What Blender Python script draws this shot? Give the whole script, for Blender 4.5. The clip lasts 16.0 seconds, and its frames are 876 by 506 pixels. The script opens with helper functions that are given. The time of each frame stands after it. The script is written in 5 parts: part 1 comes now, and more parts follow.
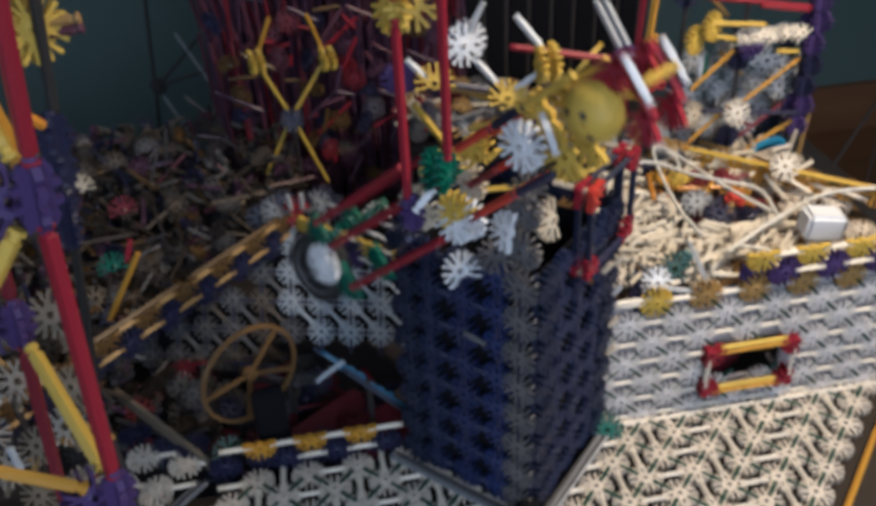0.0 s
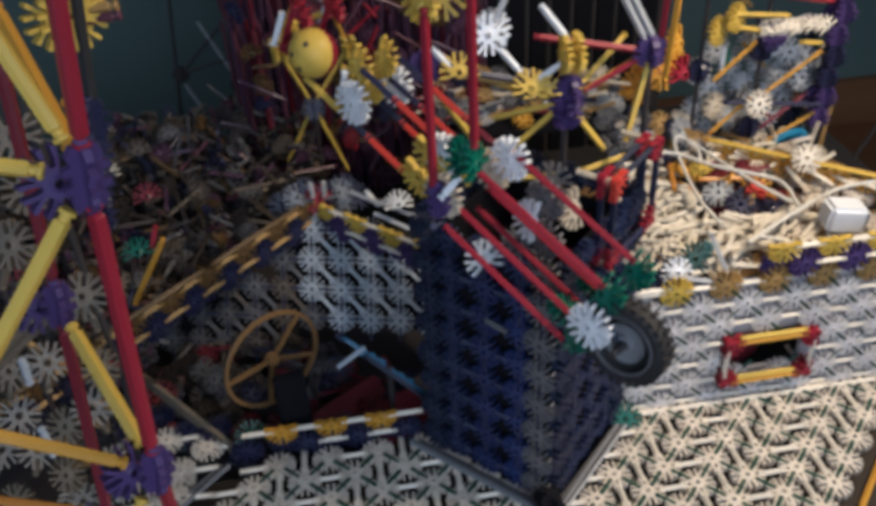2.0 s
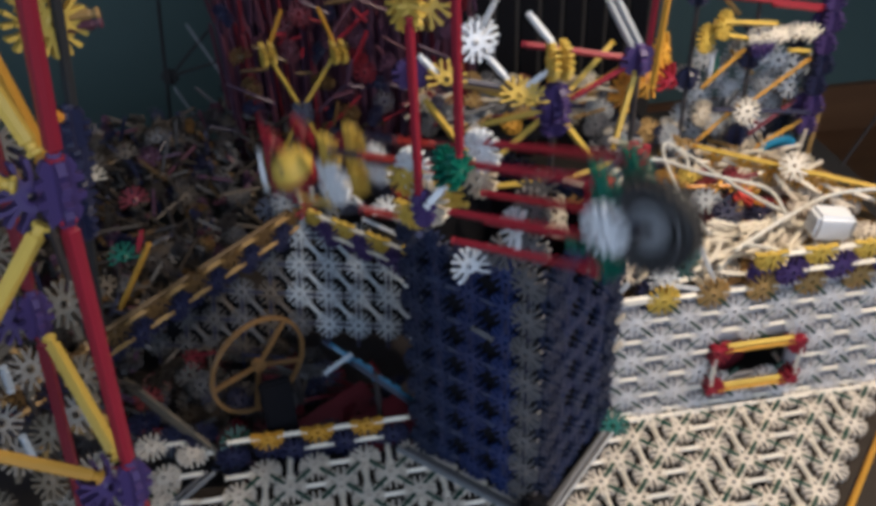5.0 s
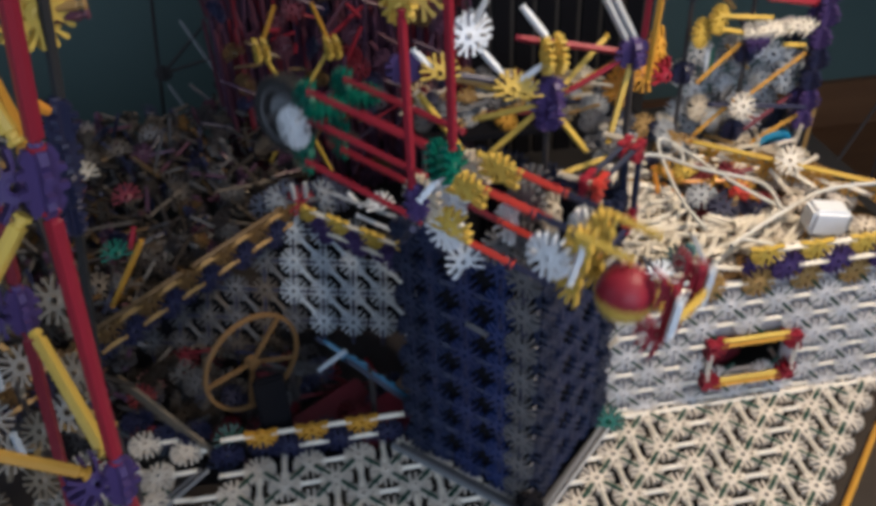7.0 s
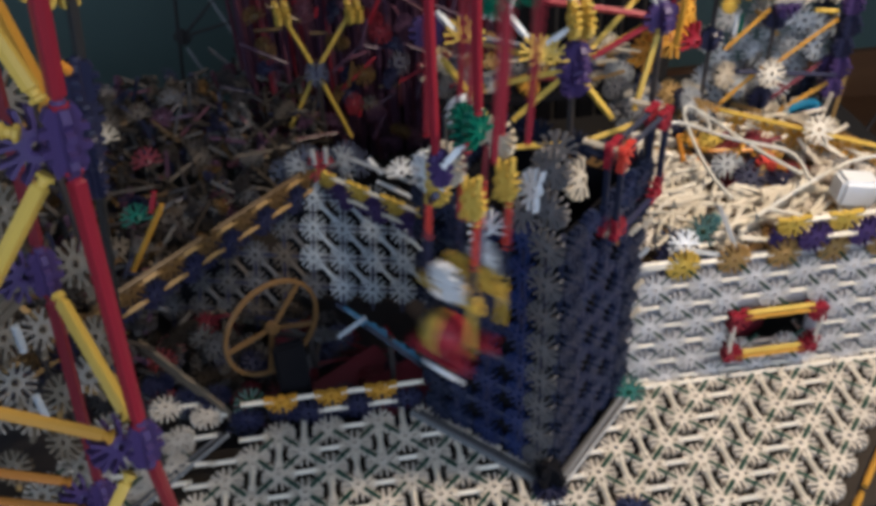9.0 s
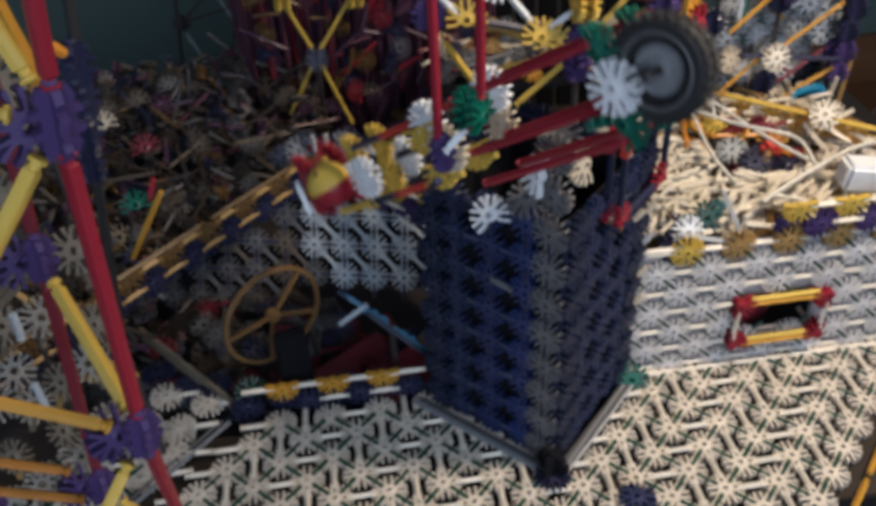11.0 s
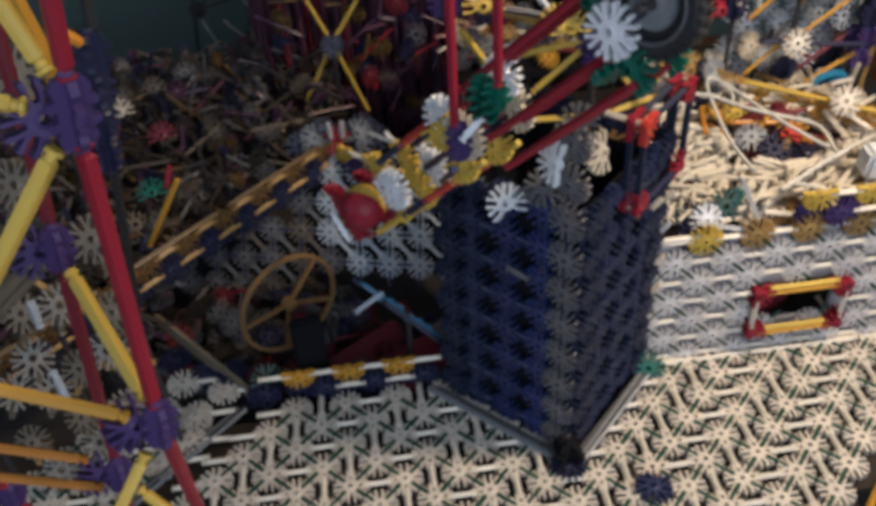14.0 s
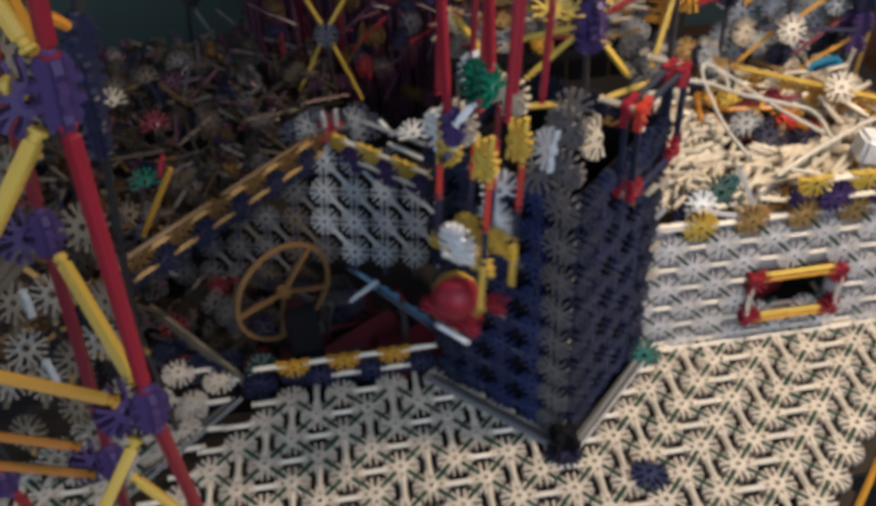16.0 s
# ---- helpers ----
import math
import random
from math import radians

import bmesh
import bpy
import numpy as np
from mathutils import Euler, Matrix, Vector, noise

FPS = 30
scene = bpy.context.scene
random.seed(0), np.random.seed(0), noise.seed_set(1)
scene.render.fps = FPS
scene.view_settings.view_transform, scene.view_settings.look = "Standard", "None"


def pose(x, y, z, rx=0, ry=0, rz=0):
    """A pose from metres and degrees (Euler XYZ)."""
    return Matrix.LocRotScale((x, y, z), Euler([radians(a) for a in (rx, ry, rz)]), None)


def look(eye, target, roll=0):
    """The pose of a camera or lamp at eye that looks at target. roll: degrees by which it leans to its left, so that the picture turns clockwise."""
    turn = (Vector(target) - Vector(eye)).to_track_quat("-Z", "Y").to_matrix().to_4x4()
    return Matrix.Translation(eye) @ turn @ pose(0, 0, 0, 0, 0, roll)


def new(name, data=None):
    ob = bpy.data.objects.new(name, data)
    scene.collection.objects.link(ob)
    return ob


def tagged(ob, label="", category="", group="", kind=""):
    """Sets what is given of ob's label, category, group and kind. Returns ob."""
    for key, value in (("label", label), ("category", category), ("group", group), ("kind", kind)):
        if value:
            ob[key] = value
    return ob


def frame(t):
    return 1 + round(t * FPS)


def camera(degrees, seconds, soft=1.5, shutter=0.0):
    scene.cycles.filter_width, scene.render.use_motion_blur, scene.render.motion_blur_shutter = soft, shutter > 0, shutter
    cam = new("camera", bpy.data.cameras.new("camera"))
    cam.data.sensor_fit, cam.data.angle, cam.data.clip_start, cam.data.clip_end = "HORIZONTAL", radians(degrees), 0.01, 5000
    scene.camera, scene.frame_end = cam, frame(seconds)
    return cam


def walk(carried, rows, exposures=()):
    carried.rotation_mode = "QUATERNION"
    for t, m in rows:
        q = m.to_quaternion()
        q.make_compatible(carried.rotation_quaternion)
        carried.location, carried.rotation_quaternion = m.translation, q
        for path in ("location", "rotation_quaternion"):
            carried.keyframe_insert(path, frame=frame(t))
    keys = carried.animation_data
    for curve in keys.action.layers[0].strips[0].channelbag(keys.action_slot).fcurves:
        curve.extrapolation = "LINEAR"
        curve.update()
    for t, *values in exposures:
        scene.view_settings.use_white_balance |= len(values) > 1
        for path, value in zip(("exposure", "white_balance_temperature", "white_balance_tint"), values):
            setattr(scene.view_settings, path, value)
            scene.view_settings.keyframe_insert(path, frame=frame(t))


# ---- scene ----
cam = camera(54.0, 16.0, soft=4.4, shutter=1.1)
PATH = [  # seconds, eye, heading from north, pitch, roll
    (0.0, -0.3165, -0.5908, 0.7228, 8.24, -34.93, -3.00),
    (0.5, -0.3181, -0.5969, 0.7279, 7.88, -33.96, -2.79),
    (1.0, -0.3215, -0.6044, 0.7312, 7.96, -34.55, -2.87),
    (1.5, -0.3243, -0.6012, 0.7267, 7.13, -35.72, -3.03),
    (2.0, -0.3250, -0.5966, 0.7250, 7.04, -35.50, -3.15),
    (2.5, -0.3240, -0.5947, 0.7243, 7.14, -35.53, -3.31),
    (3.0, -0.3239, -0.5918, 0.7230, 8.00, -36.35, -3.08),
    (3.5, -0.3204, -0.5942, 0.7270, 7.90, -35.72, -2.95),
    (4.0, -0.3197, -0.5936, 0.7293, 7.75, -35.39, -2.46),
    (6.5, -0.3183, -0.5917, 0.7226, 7.75, -35.40, -2.64),
    (7.0, -0.3174, -0.5906, 0.7223, 8.01, -35.52, -2.51),
    (7.5, -0.3189, -0.5895, 0.7225, 7.31, -35.65, -2.79),
    (8.0, -0.3197, -0.5874, 0.7214, 6.78, -36.67, -2.72),
    (8.5, -0.3209, -0.5854, 0.7194, 6.57, -37.20, -2.74),
    (9.0, -0.3210, -0.5845, 0.7171, 6.49, -37.57, -2.82),
    (11.5, -0.3215, -0.5773, 0.7101, 6.24, -38.87, -3.15),
    (12.0, -0.3205, -0.5765, 0.7087, 6.00, -39.33, -3.55),
    (12.5, -0.3189, -0.5796, 0.7102, 6.62, -38.98, -3.29),
    (13.0, -0.3202, -0.5785, 0.7098, 6.22, -39.24, -3.27),
    (13.5, -0.3213, -0.5760, 0.7098, 5.46, -39.32, -3.72),
    (14.0, -0.3218, -0.5755, 0.7116, 5.00, -39.25, -3.76),
    (14.5, -0.3206, -0.5744, 0.7105, 5.15, -39.14, -3.70),
    (15.0, -0.3209, -0.5752, 0.7093, 5.20, -39.45, -3.66),
    (15.5, -0.3208, -0.5759, 0.7082, 5.19, -39.54, -3.85),
    (16.0, -0.3199, -0.5764, 0.7070, 5.22, -39.81, -3.92),
]


def aimed(x, y, z, heading, pitch, roll):
    h, p = radians(heading), radians(pitch)
    way = Vector((math.sin(h) * math.cos(p), math.cos(h) * math.cos(p), math.sin(p)))
    return look((x, y, z), Vector((x, y, z)) + way, roll)


EXPOSURES = [(0.0, 0.04, 6220, 10), (9.0, 0.04, 6250, 10), (12.5, 0.04, 6480, 10), (16.0, 0.0, 6700, 11)]
walk(cam, [(row[0], aimed(*row[1:])) for row in PATH], EXPOSURES)
# ---- light: a warm lamp over the lit deck, cool daylight from a window behind the camera ----
world = bpy.data.worlds.new("world")
scene.world = world
world.use_nodes = True
wn = world.node_tree.nodes["Background"]
wn.inputs["Color"].default_value = (0.55, 0.75, 1.0, 1)
wn.inputs["Strength"].default_value = 0.1


def area_lamp(name, eye, target, size, size_y, watts, colour, spread=180):
    d = bpy.data.lights.new(name, "AREA")
    d.shape, d.size, d.size_y, d.energy, d.color, d.spread = "RECTANGLE", size, size_y, watts, colour, radians(spread)
    ob = new(name, d)
    ob.matrix_world = look(eye, target)
    return ob


area_lamp("desk_light", (0.42, -0.14, 1.12), (0.08, 0.03, 0.1), 0.14, 0.14, 5.8, (1.0, 0.81, 0.60), 122)
area_lamp("window_light", (0.1, -2.4, 1.0), (-0.1, 0.1, 0.1), 2.2, 1.5, 41.0, (0.70, 0.82, 1.0))
area_lamp("side_window_light", (-2.45, -0.7, 0.7), (-0.3, 0.2, 0.1), 1.1, 1.0, 7.5, (0.60, 0.78, 1.0))

# ---- materials ----
MATS = {}


def plastic(name, rgb, rough=0.36, vary=0.12, bump=0.05, shine=0.5):
    """Moulded plastic: slight tone change from piece to piece, dust and fine scuffs."""
    m = bpy.data.materials.new(name)
    m.use_nodes = True
    n, l = m.node_tree.nodes, m.node_tree.links
    b = n["Principled BSDF"]
    tc = n.new("ShaderNodeTexCoord")
    oi = n.new("ShaderNodeObjectInfo")
    big, fine = n.new("ShaderNodeTexNoise"), n.new("ShaderNodeTexNoise")
    big.inputs["Scale"].default_value, fine.inputs["Scale"].default_value = 45, 900
    big.inputs["Detail"].default_value = 3
    l.new(tc.outputs["Object"], big.inputs["Vector"])
    l.new(tc.outputs["Object"], fine.inputs["Vector"])
    add = n.new("ShaderNodeMath")
    add.operation = "MULTIPLY_ADD"
    l.new(oi.outputs["Random"], add.inputs[0])
    add.inputs[1].default_value = 0.6
    l.new(big.outputs["Fac"], add.inputs[2])
    mix = n.new("ShaderNodeMix")
    mix.data_type = "RGBA"
    l.new(add.outputs[0], mix.inputs["Factor"])
    lo = [c * (1 - vary) for c in rgb]
    hi = [min(1, c * (1 + vary)) for c in rgb]
    mix.inputs["A"].default_value, mix.inputs["B"].default_value = (*hi, 1), (*lo, 1)
    l.new(mix.outputs["Result"], b.inputs["Base Color"])
    b.inputs["Specular IOR Level"].default_value = shine
    mr = n.new("ShaderNodeMapRange")
    mr.inputs["To Min"].default_value, mr.inputs["To Max"].default_value = rough - 0.08, rough + 0.14
    l.new(big.outputs["Fac"], mr.inputs["Value"])
    l.new(mr.outputs["Result"], b.inputs["Roughness"])
    bp = n.new("ShaderNodeBump")
    bp.inputs["Strength"].default_value, bp.inputs["Distance"].default_value = bump, 0.0006
    l.new(fine.outputs["Fac"], bp.inputs["Height"])
    l.new(bp.outputs["Normal"], b.inputs["Normal"])
    MATS[name] = m
    return m


def surface(name, rgb, rgb2, scale, rough=0.7, bump=0.25, stretch=(1, 1, 1)):
    """Paint, wood or fabric with mottling at two scales."""
    m = bpy.data.materials.new(name)
    m.use_nodes = True
    n, l = m.node_tree.nodes, m.node_tree.links
    b = n["Principled BSDF"]
    tc, mp = n.new("ShaderNodeTexCoord"), n.new("ShaderNodeMapping")
    mp.inputs["Scale"].default_value = stretch
    l.new(tc.outputs["Object"], mp.inputs["Vector"])
    a, c = n.new("ShaderNodeTexNoise"), n.new("ShaderNodeTexNoise")
    a.inputs["Scale"].default_value, c.inputs["Scale"].default_value = scale, scale * 14
    a.inputs["Detail"].default_value = 5
    l.new(mp.outputs["Vector"], a.inputs["Vector"])
    l.new(mp.outputs["Vector"], c.inputs["Vector"])
    mix = n.new("ShaderNodeMix")
    mix.data_type = "RGBA"
    l.new(a.outputs["Fac"], mix.inputs["Factor"])
    mix.inputs["A"].default_value, mix.inputs["B"].default_value = (*rgb, 1), (*rgb2, 1)
    l.new(mix.outputs["Result"], b.inputs["Base Color"])
    b.inputs["Roughness"].default_value = rough
    bp = n.new("ShaderNodeBump")
    bp.inputs["Strength"].default_value, bp.inputs["Distance"].default_value = bump, 0.002
    l.new(c.outputs["Fac"], bp.inputs["Height"])
    l.new(bp.outputs["Normal"], b.inputs["Normal"])
    MATS[name] = m
    return m


plastic("white", (0.79, 0.715, 0.605))
plastic("pearl", (0.71, 0.635, 0.55))
plastic("wall_pearl", (0.70, 0.665, 0.655))
plastic("cold_white", (0.78, 0.80, 0.84), 0.3)
plastic("ivory", (0.58, 0.50, 0.39))
plastic("cream", (0.68, 0.61, 0.50))
plastic("yellow", (0.62, 0.42, 0.080), 0.42, shine=0.3)
plastic("amber", (0.58, 0.29, 0.040), 0.48, shine=0.25)
plastic("red", (0.28, 0.018, 0.034), 0.40, shine=0.3)
plastic("maroon", (0.17, 0.018, 0.03))
plastic("scarlet", (0.58, 0.050, 0.035), 0.36)
plastic("purple", (0.066, 0.040, 0.135), 0.42, shine=0.3)
plastic("plum", (0.090, 0.042, 0.080))
plastic("wine", (0.115, 0.038, 0.060))
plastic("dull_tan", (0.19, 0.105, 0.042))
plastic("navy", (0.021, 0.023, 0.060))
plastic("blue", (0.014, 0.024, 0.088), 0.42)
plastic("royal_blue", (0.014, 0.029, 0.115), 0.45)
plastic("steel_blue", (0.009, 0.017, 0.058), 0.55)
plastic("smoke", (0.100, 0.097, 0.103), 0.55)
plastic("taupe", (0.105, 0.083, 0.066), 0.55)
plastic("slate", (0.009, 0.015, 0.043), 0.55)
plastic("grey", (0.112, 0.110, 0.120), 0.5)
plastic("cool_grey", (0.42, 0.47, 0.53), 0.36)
plastic("hub_grey", (0.21, 0.22, 0.24), 0.45)
plastic("silver", (0.42, 0.43, 0.45), 0.28)
plastic("green", (0.0, 0.11, 0.075))
plastic("leaf_green", (0.008, 0.050, 0.034))
plastic("tan", (0.40, 0.24, 0.085))
plastic("honey", (0.38, 0.15, 0.022), 0.5, shine=0.2)
plastic("orange", (0.66, 0.26, 0.03))
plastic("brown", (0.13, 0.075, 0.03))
plastic("pale_grey", (0.40, 0.39, 0.42), 0.5)
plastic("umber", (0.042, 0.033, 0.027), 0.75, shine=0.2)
plastic("cyan", (0.03, 0.30, 0.55), 0.3)
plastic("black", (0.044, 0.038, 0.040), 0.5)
plastic("pitch_black", (0.009, 0.009, 0.012), 0.8, shine=0.1)
# pale plastic darkened in its base colour, to stand for shade
plastic("shaded_pale", (0.175, 0.14, 0.102))
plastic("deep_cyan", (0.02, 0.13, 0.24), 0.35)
plastic("pale_teal", (0.13, 0.29, 0.30), 0.4)
plastic("rubber", (0.018, 0.018, 0.02), 0.7)
plastic("cable_white", (0.75, 0.72, 0.66), 0.4)
surface("teal_paint", (0.075, 0.125, 0.12), (0.10, 0.155, 0.148), 2.2, 0.75, 0.15)
surface("brown_wood", (0.14, 0.062, 0.03), (0.23, 0.11, 0.05), 3.0, 0.5, 0.2, (1, 9, 9))
surface("dark_board", (0.026, 0.023, 0.022), (0.04, 0.034, 0.032), 6.0, 0.85, 0.3)
surface("ceiling_paint", (0.74, 0.75, 0.76), (0.80, 0.80, 0.80), 2.0, 0.9, 0.1)

# ---- building kit: snap connectors and rods ----
PITCH = 0.0381          # between hubs with a short rod
HALF = PITCH / math.sqrt(2)
S2 = math.sqrt(0.5)
MESHES = {}


def box(bm, m, sx, sy, sz):
    v = [bm.verts.new(m @ Vector((x * sx / 2, y * sy / 2, z * sz / 2))) for z in (-1, 1) for y in (-1, 1) for x in (-1, 1)]
    for f in ((0, 2, 3, 1), (4, 5, 7, 6), (0, 1, 5, 4), (2, 6, 7, 3), (0, 4, 6, 2), (1, 3, 7, 5)):
        bm.faces.new([v[i] for i in f])


def tube(bm, profile, sides, m=Matrix(), closed=True):
    """A turned form: profile of (radius, height) about z."""
    rings = []
    for r, h in profile:
        rings.append([bm.verts.new(m @ Vector((r * math.cos(2 * math.pi * k / sides), r * math.sin(2 * math.pi * k / sides), h))) for k in range(sides)])
    for a, b in zip(rings, rings[1:]):
        for k in range(sides):
            bm.faces.new((a[k], a[(k + 1) % sides], b[(k + 1) % sides], b[k]))
    if closed:
        bm.faces.new(rings[0][::-1])
        bm.faces.new(rings[-1])


def finish(name, bm, mat, smooth=False):
    me = bpy.data.meshes.new(name)
    bm.normal_update()
    bm.to_mesh(me)
    bm.free()
    me.materials.append(MATS[mat])
    if smooth:
        me.shade_smooth()
    return me


def star_outline(arms):
    """Plan of a snap connector: round hub, and for each arm a clip of two prongs with a slot. Per sector: its outline points."""
    sectors = []
    for k in range(8):
        a = k * math.pi / 4
        if k in arms:
            pts = [(0.0056, -0.0023), (0.0098, -0.0039), (0.0166, -0.0046), (0.0178, -0.0040), (0.0174, -0.0022), (0.0142, -0.0020), (0.0126, -0.0023), (0.0076, -0.0014),
                   (0.0076, 0.0014), (0.0126, 0.0023), (0.0142, 0.0020), (0.0174, 0.0022), (0.0178, 0.0040), (0.0166, 0.0046), (0.0098, 0.0039), (0.0056, 0.0023)]
        else:
            pts = [(0.0050, -0.0012), (0.0050, 0.0012)]
        sectors.append([(x * math.cos(a) - y * math.sin(a), x * math.sin(a) + y * math.cos(a)) for x, y in pts])
    return sectors


def conn_mesh(arms, mat):
    """A flat snap connector with a bored hub (arms: numbers 0 to 7, 45 degrees apart)."""
    key = ("c", arms, mat)
    if key not in MESHES:
        bm = bmesh.new()
        sectors = star_outline(arms)
        layers = []
        for z in (0.0030, -0.0030):
            hub = [bm.verts.new((0.0046 * math.cos((k - 0.5) * math.pi / 4), 0.0046 * math.sin((k - 0.5) * math.pi / 4), z)) for k in range(8)]
            lip = [bm.verts.new((0.0026 * math.cos((k - 0.5) * math.pi / 4), 0.0026 * math.sin((k - 0.5) * math.pi / 4), z * 1.3)) for k in range(8)]
            rim = [[bm.verts.new((x, y, z)) for x, y in s] for s in sectors]
            flip = z < 0
            for k in range(8):
                j = (k + 1) % 8
                # the web between neighbouring arms is set back a little
                f = [hub[k], *rim[k], hub[j]]
                bm.faces.new(f[::-1] if flip else f)
                f = [hub[j], rim[k][-1], rim[j][0]]
                bm.faces.new(f[::-1] if flip else f)
                f = [lip[k], hub[k], hub[j], lip[j]]
                bm.faces.new(f[::-1] if flip else f)
            layers.append((lip, [v for s in rim for v in s]))
        for k in range(len(layers[0][1])):
            j = (k + 1) % len(layers[0][1])
            a, b = layers[0][1], layers[1][1]
            bm.faces.new((a[k], b[k], b[j], a[j]))
        for k in range(8):
            j = (k + 1) % 8
            a, b = layers[0][0], layers[1][0]
            bm.faces.new((a[j], b[j], b[k], a[k]))
        MESHES[key] = finish("connector", bm, mat)
    return MESHES[key]


def block_mesh(mat):
    """A corner connector: two crossed slotted slabs on a long hub."""
    key = ("b", mat)
    if key not in MESHES:
        bm = bmesh.new()
        tube(bm, [(0.0042, -0.0150), (0.0054, -0.0138), (0.0054, 0.0138), (0.0042, 0.0150)], 10)
        for turn in (Matrix(), Matrix.Rotation(math.pi / 2, 4, "Z")):
            pts = [(0.004, 0.0125), (0.0095, 0.0125), (0.0135, 0.0085), (0.0105, 0.0055), (0.0168, 0.0046), (0.0172, 0.0024), (0.0110, 0.0020),
                   (0.0110, -0.0020), (0.0172, -0.0024), (0.0168, -0.0046), (0.0105, -0.0055), (0.0135, -0.0085), (0.0095, -0.0125), (0.004, -0.0125)]
            loop = pts + [(-x, z) for x, z in pts[::-1]]
            a = [bm.verts.new(turn @ Vector((x, 0.0031, z))) for x, z in loop]
            b = [bm.verts.new(turn @ Vector((x, -0.0031, z))) for x, z in loop]
            bm.faces.new(a)
            bm.faces.new(b[::-1])
            for k in range(len(a)):
                j = (k + 1) % len(a)
                bm.faces.new((a[k], b[k], b[j], a[j]))
        bmesh.ops.recalc_face_normals(bm, faces=bm.faces[:])
        MESHES[key] = finish("connector", bm, mat)
    return MESHES[key]


def rod_mesh(length, mat):
    """A ribbed rod with grooved ends, centred, along z."""
    length = round(length, 3)
    key = ("r", length, mat)
    if key not in MESHES:
        bm = bmesh.new()
        h, e = length / 2, 0.004
        if length > 0.02:
            prof = [(0.0026, -h, 0), (0.0032, -h + 0.0006, 0), (0.0032, -h + 0.0016, 0), (0.0020, -h + 0.0022, 0), (0.0020, -h + e, 0), (0.0032, -h + e + 0.0008, 1),
                    (0.0032, h - e - 0.0008, 1), (0.0020, h - e, 0), (0.0020, h - 0.0022, 0), (0.0032, h - 0.0016, 0), (0.0032, h - 0.0006, 0), (0.0026, h, 0)]
        else:
            prof = [(0.0028, -h, 0), (0.0032, 0, 0), (0.0028, h, 0)]
        rings = []
        for r, z, rib in prof:
            ring = []
            for k in range(8):
                q = r * (0.80 if rib and k % 2 else 1)
                ring.append(bm.verts.new((q * math.cos(k * math.pi / 4), q * math.sin(k * math.pi / 4), z)))
            rings.append(ring)
        for a, b in zip(rings, rings[1:]):
            for k in range(8):
                bm.faces.new((a[k], a[(k + 1) % 8], b[(k + 1) % 8], b[k]))
        bm.faces.new(rings[0][::-1])
        bm.faces.new(rings[-1])
        MESHES[key] = finish("rod", bm, mat)
    return MESHES[key]


def aim(pos, normal, along):
    """A pose at pos with z along the normal and x as near as can be to along."""
    z = Vector(normal).normalized()
    x = Vector(along)
    x = (x - z * x.dot(z)).normalized()
    m = Matrix((x, z.cross(x), z)).transposed().to_4x4()
    m.translation = Vector(pos)
    return m


def between(p, q):
    p, q = Vector(p), Vector(q)
    d = q - p
    m = d.to_track_quat("Z", "Y").to_matrix().to_4x4()
    m.translation = (p + q) / 2
    return m, d.length


def thing(name, base, label, category, group="", kind=""):
    ob = new(name)
    ob.empty_display_size = 0.02
    ob.location = base
    return tagged(ob, label, category, group, kind)


def child(name, mesh, parent, world_m, label=""):
    """Links a mesh as a part of a thing, at a pose in the world."""
    ob = new(name, mesh)
    ob.parent = parent
    inv = Matrix.Translation(-parent.location) if parent.type == "EMPTY" else Matrix()
    ob.matrix_basis = inv @ world_m
    if label:
        ob["label"] = label
    return ob


def part(name, bm, mat, parent, world_m=Matrix(), label="", smooth=False):
    return child(name, finish(name, bm, mat, smooth), parent, world_m, label)


ALL8 = tuple(range(8))
HALF5 = (0, 1, 2, 3, 4)
QUAD = (0, 1, 2)


def conn(parent, pos, normal, along, mat, arms=ALL8):
    return child("connector", conn_mesh(arms, mat), parent, aim(pos, normal, along))


def rod(parent, p, q, mat, trim=0.0108):
    """A rod between two hubs (trim: how far short of each hub it ends)."""
    p, q = Vector(p), Vector(q)
    d = (q - p).normalized() * trim
    m, length = between(p + d, q - d)
    return child("rod", rod_mesh(length, mat), parent, m)


def block(parent, pos, up, along, mat):
    return child("connector", block_mesh(mat), parent, aim(pos, up, along))


rng = random.Random(7)


# ---- the room ----
def slab(name, x0, x1, y0, y1, z0, z1, mat, label, category):
    bm = bmesh.new()
    box(bm, Matrix.Translation(((x0 + x1) / 2, (y0 + y1) / 2, (z0 + z1) / 2)), x1 - x0, y1 - y0, z1 - z0)
    return tagged(new(name, finish(name, bm, mat)), label, category, "", "structure")


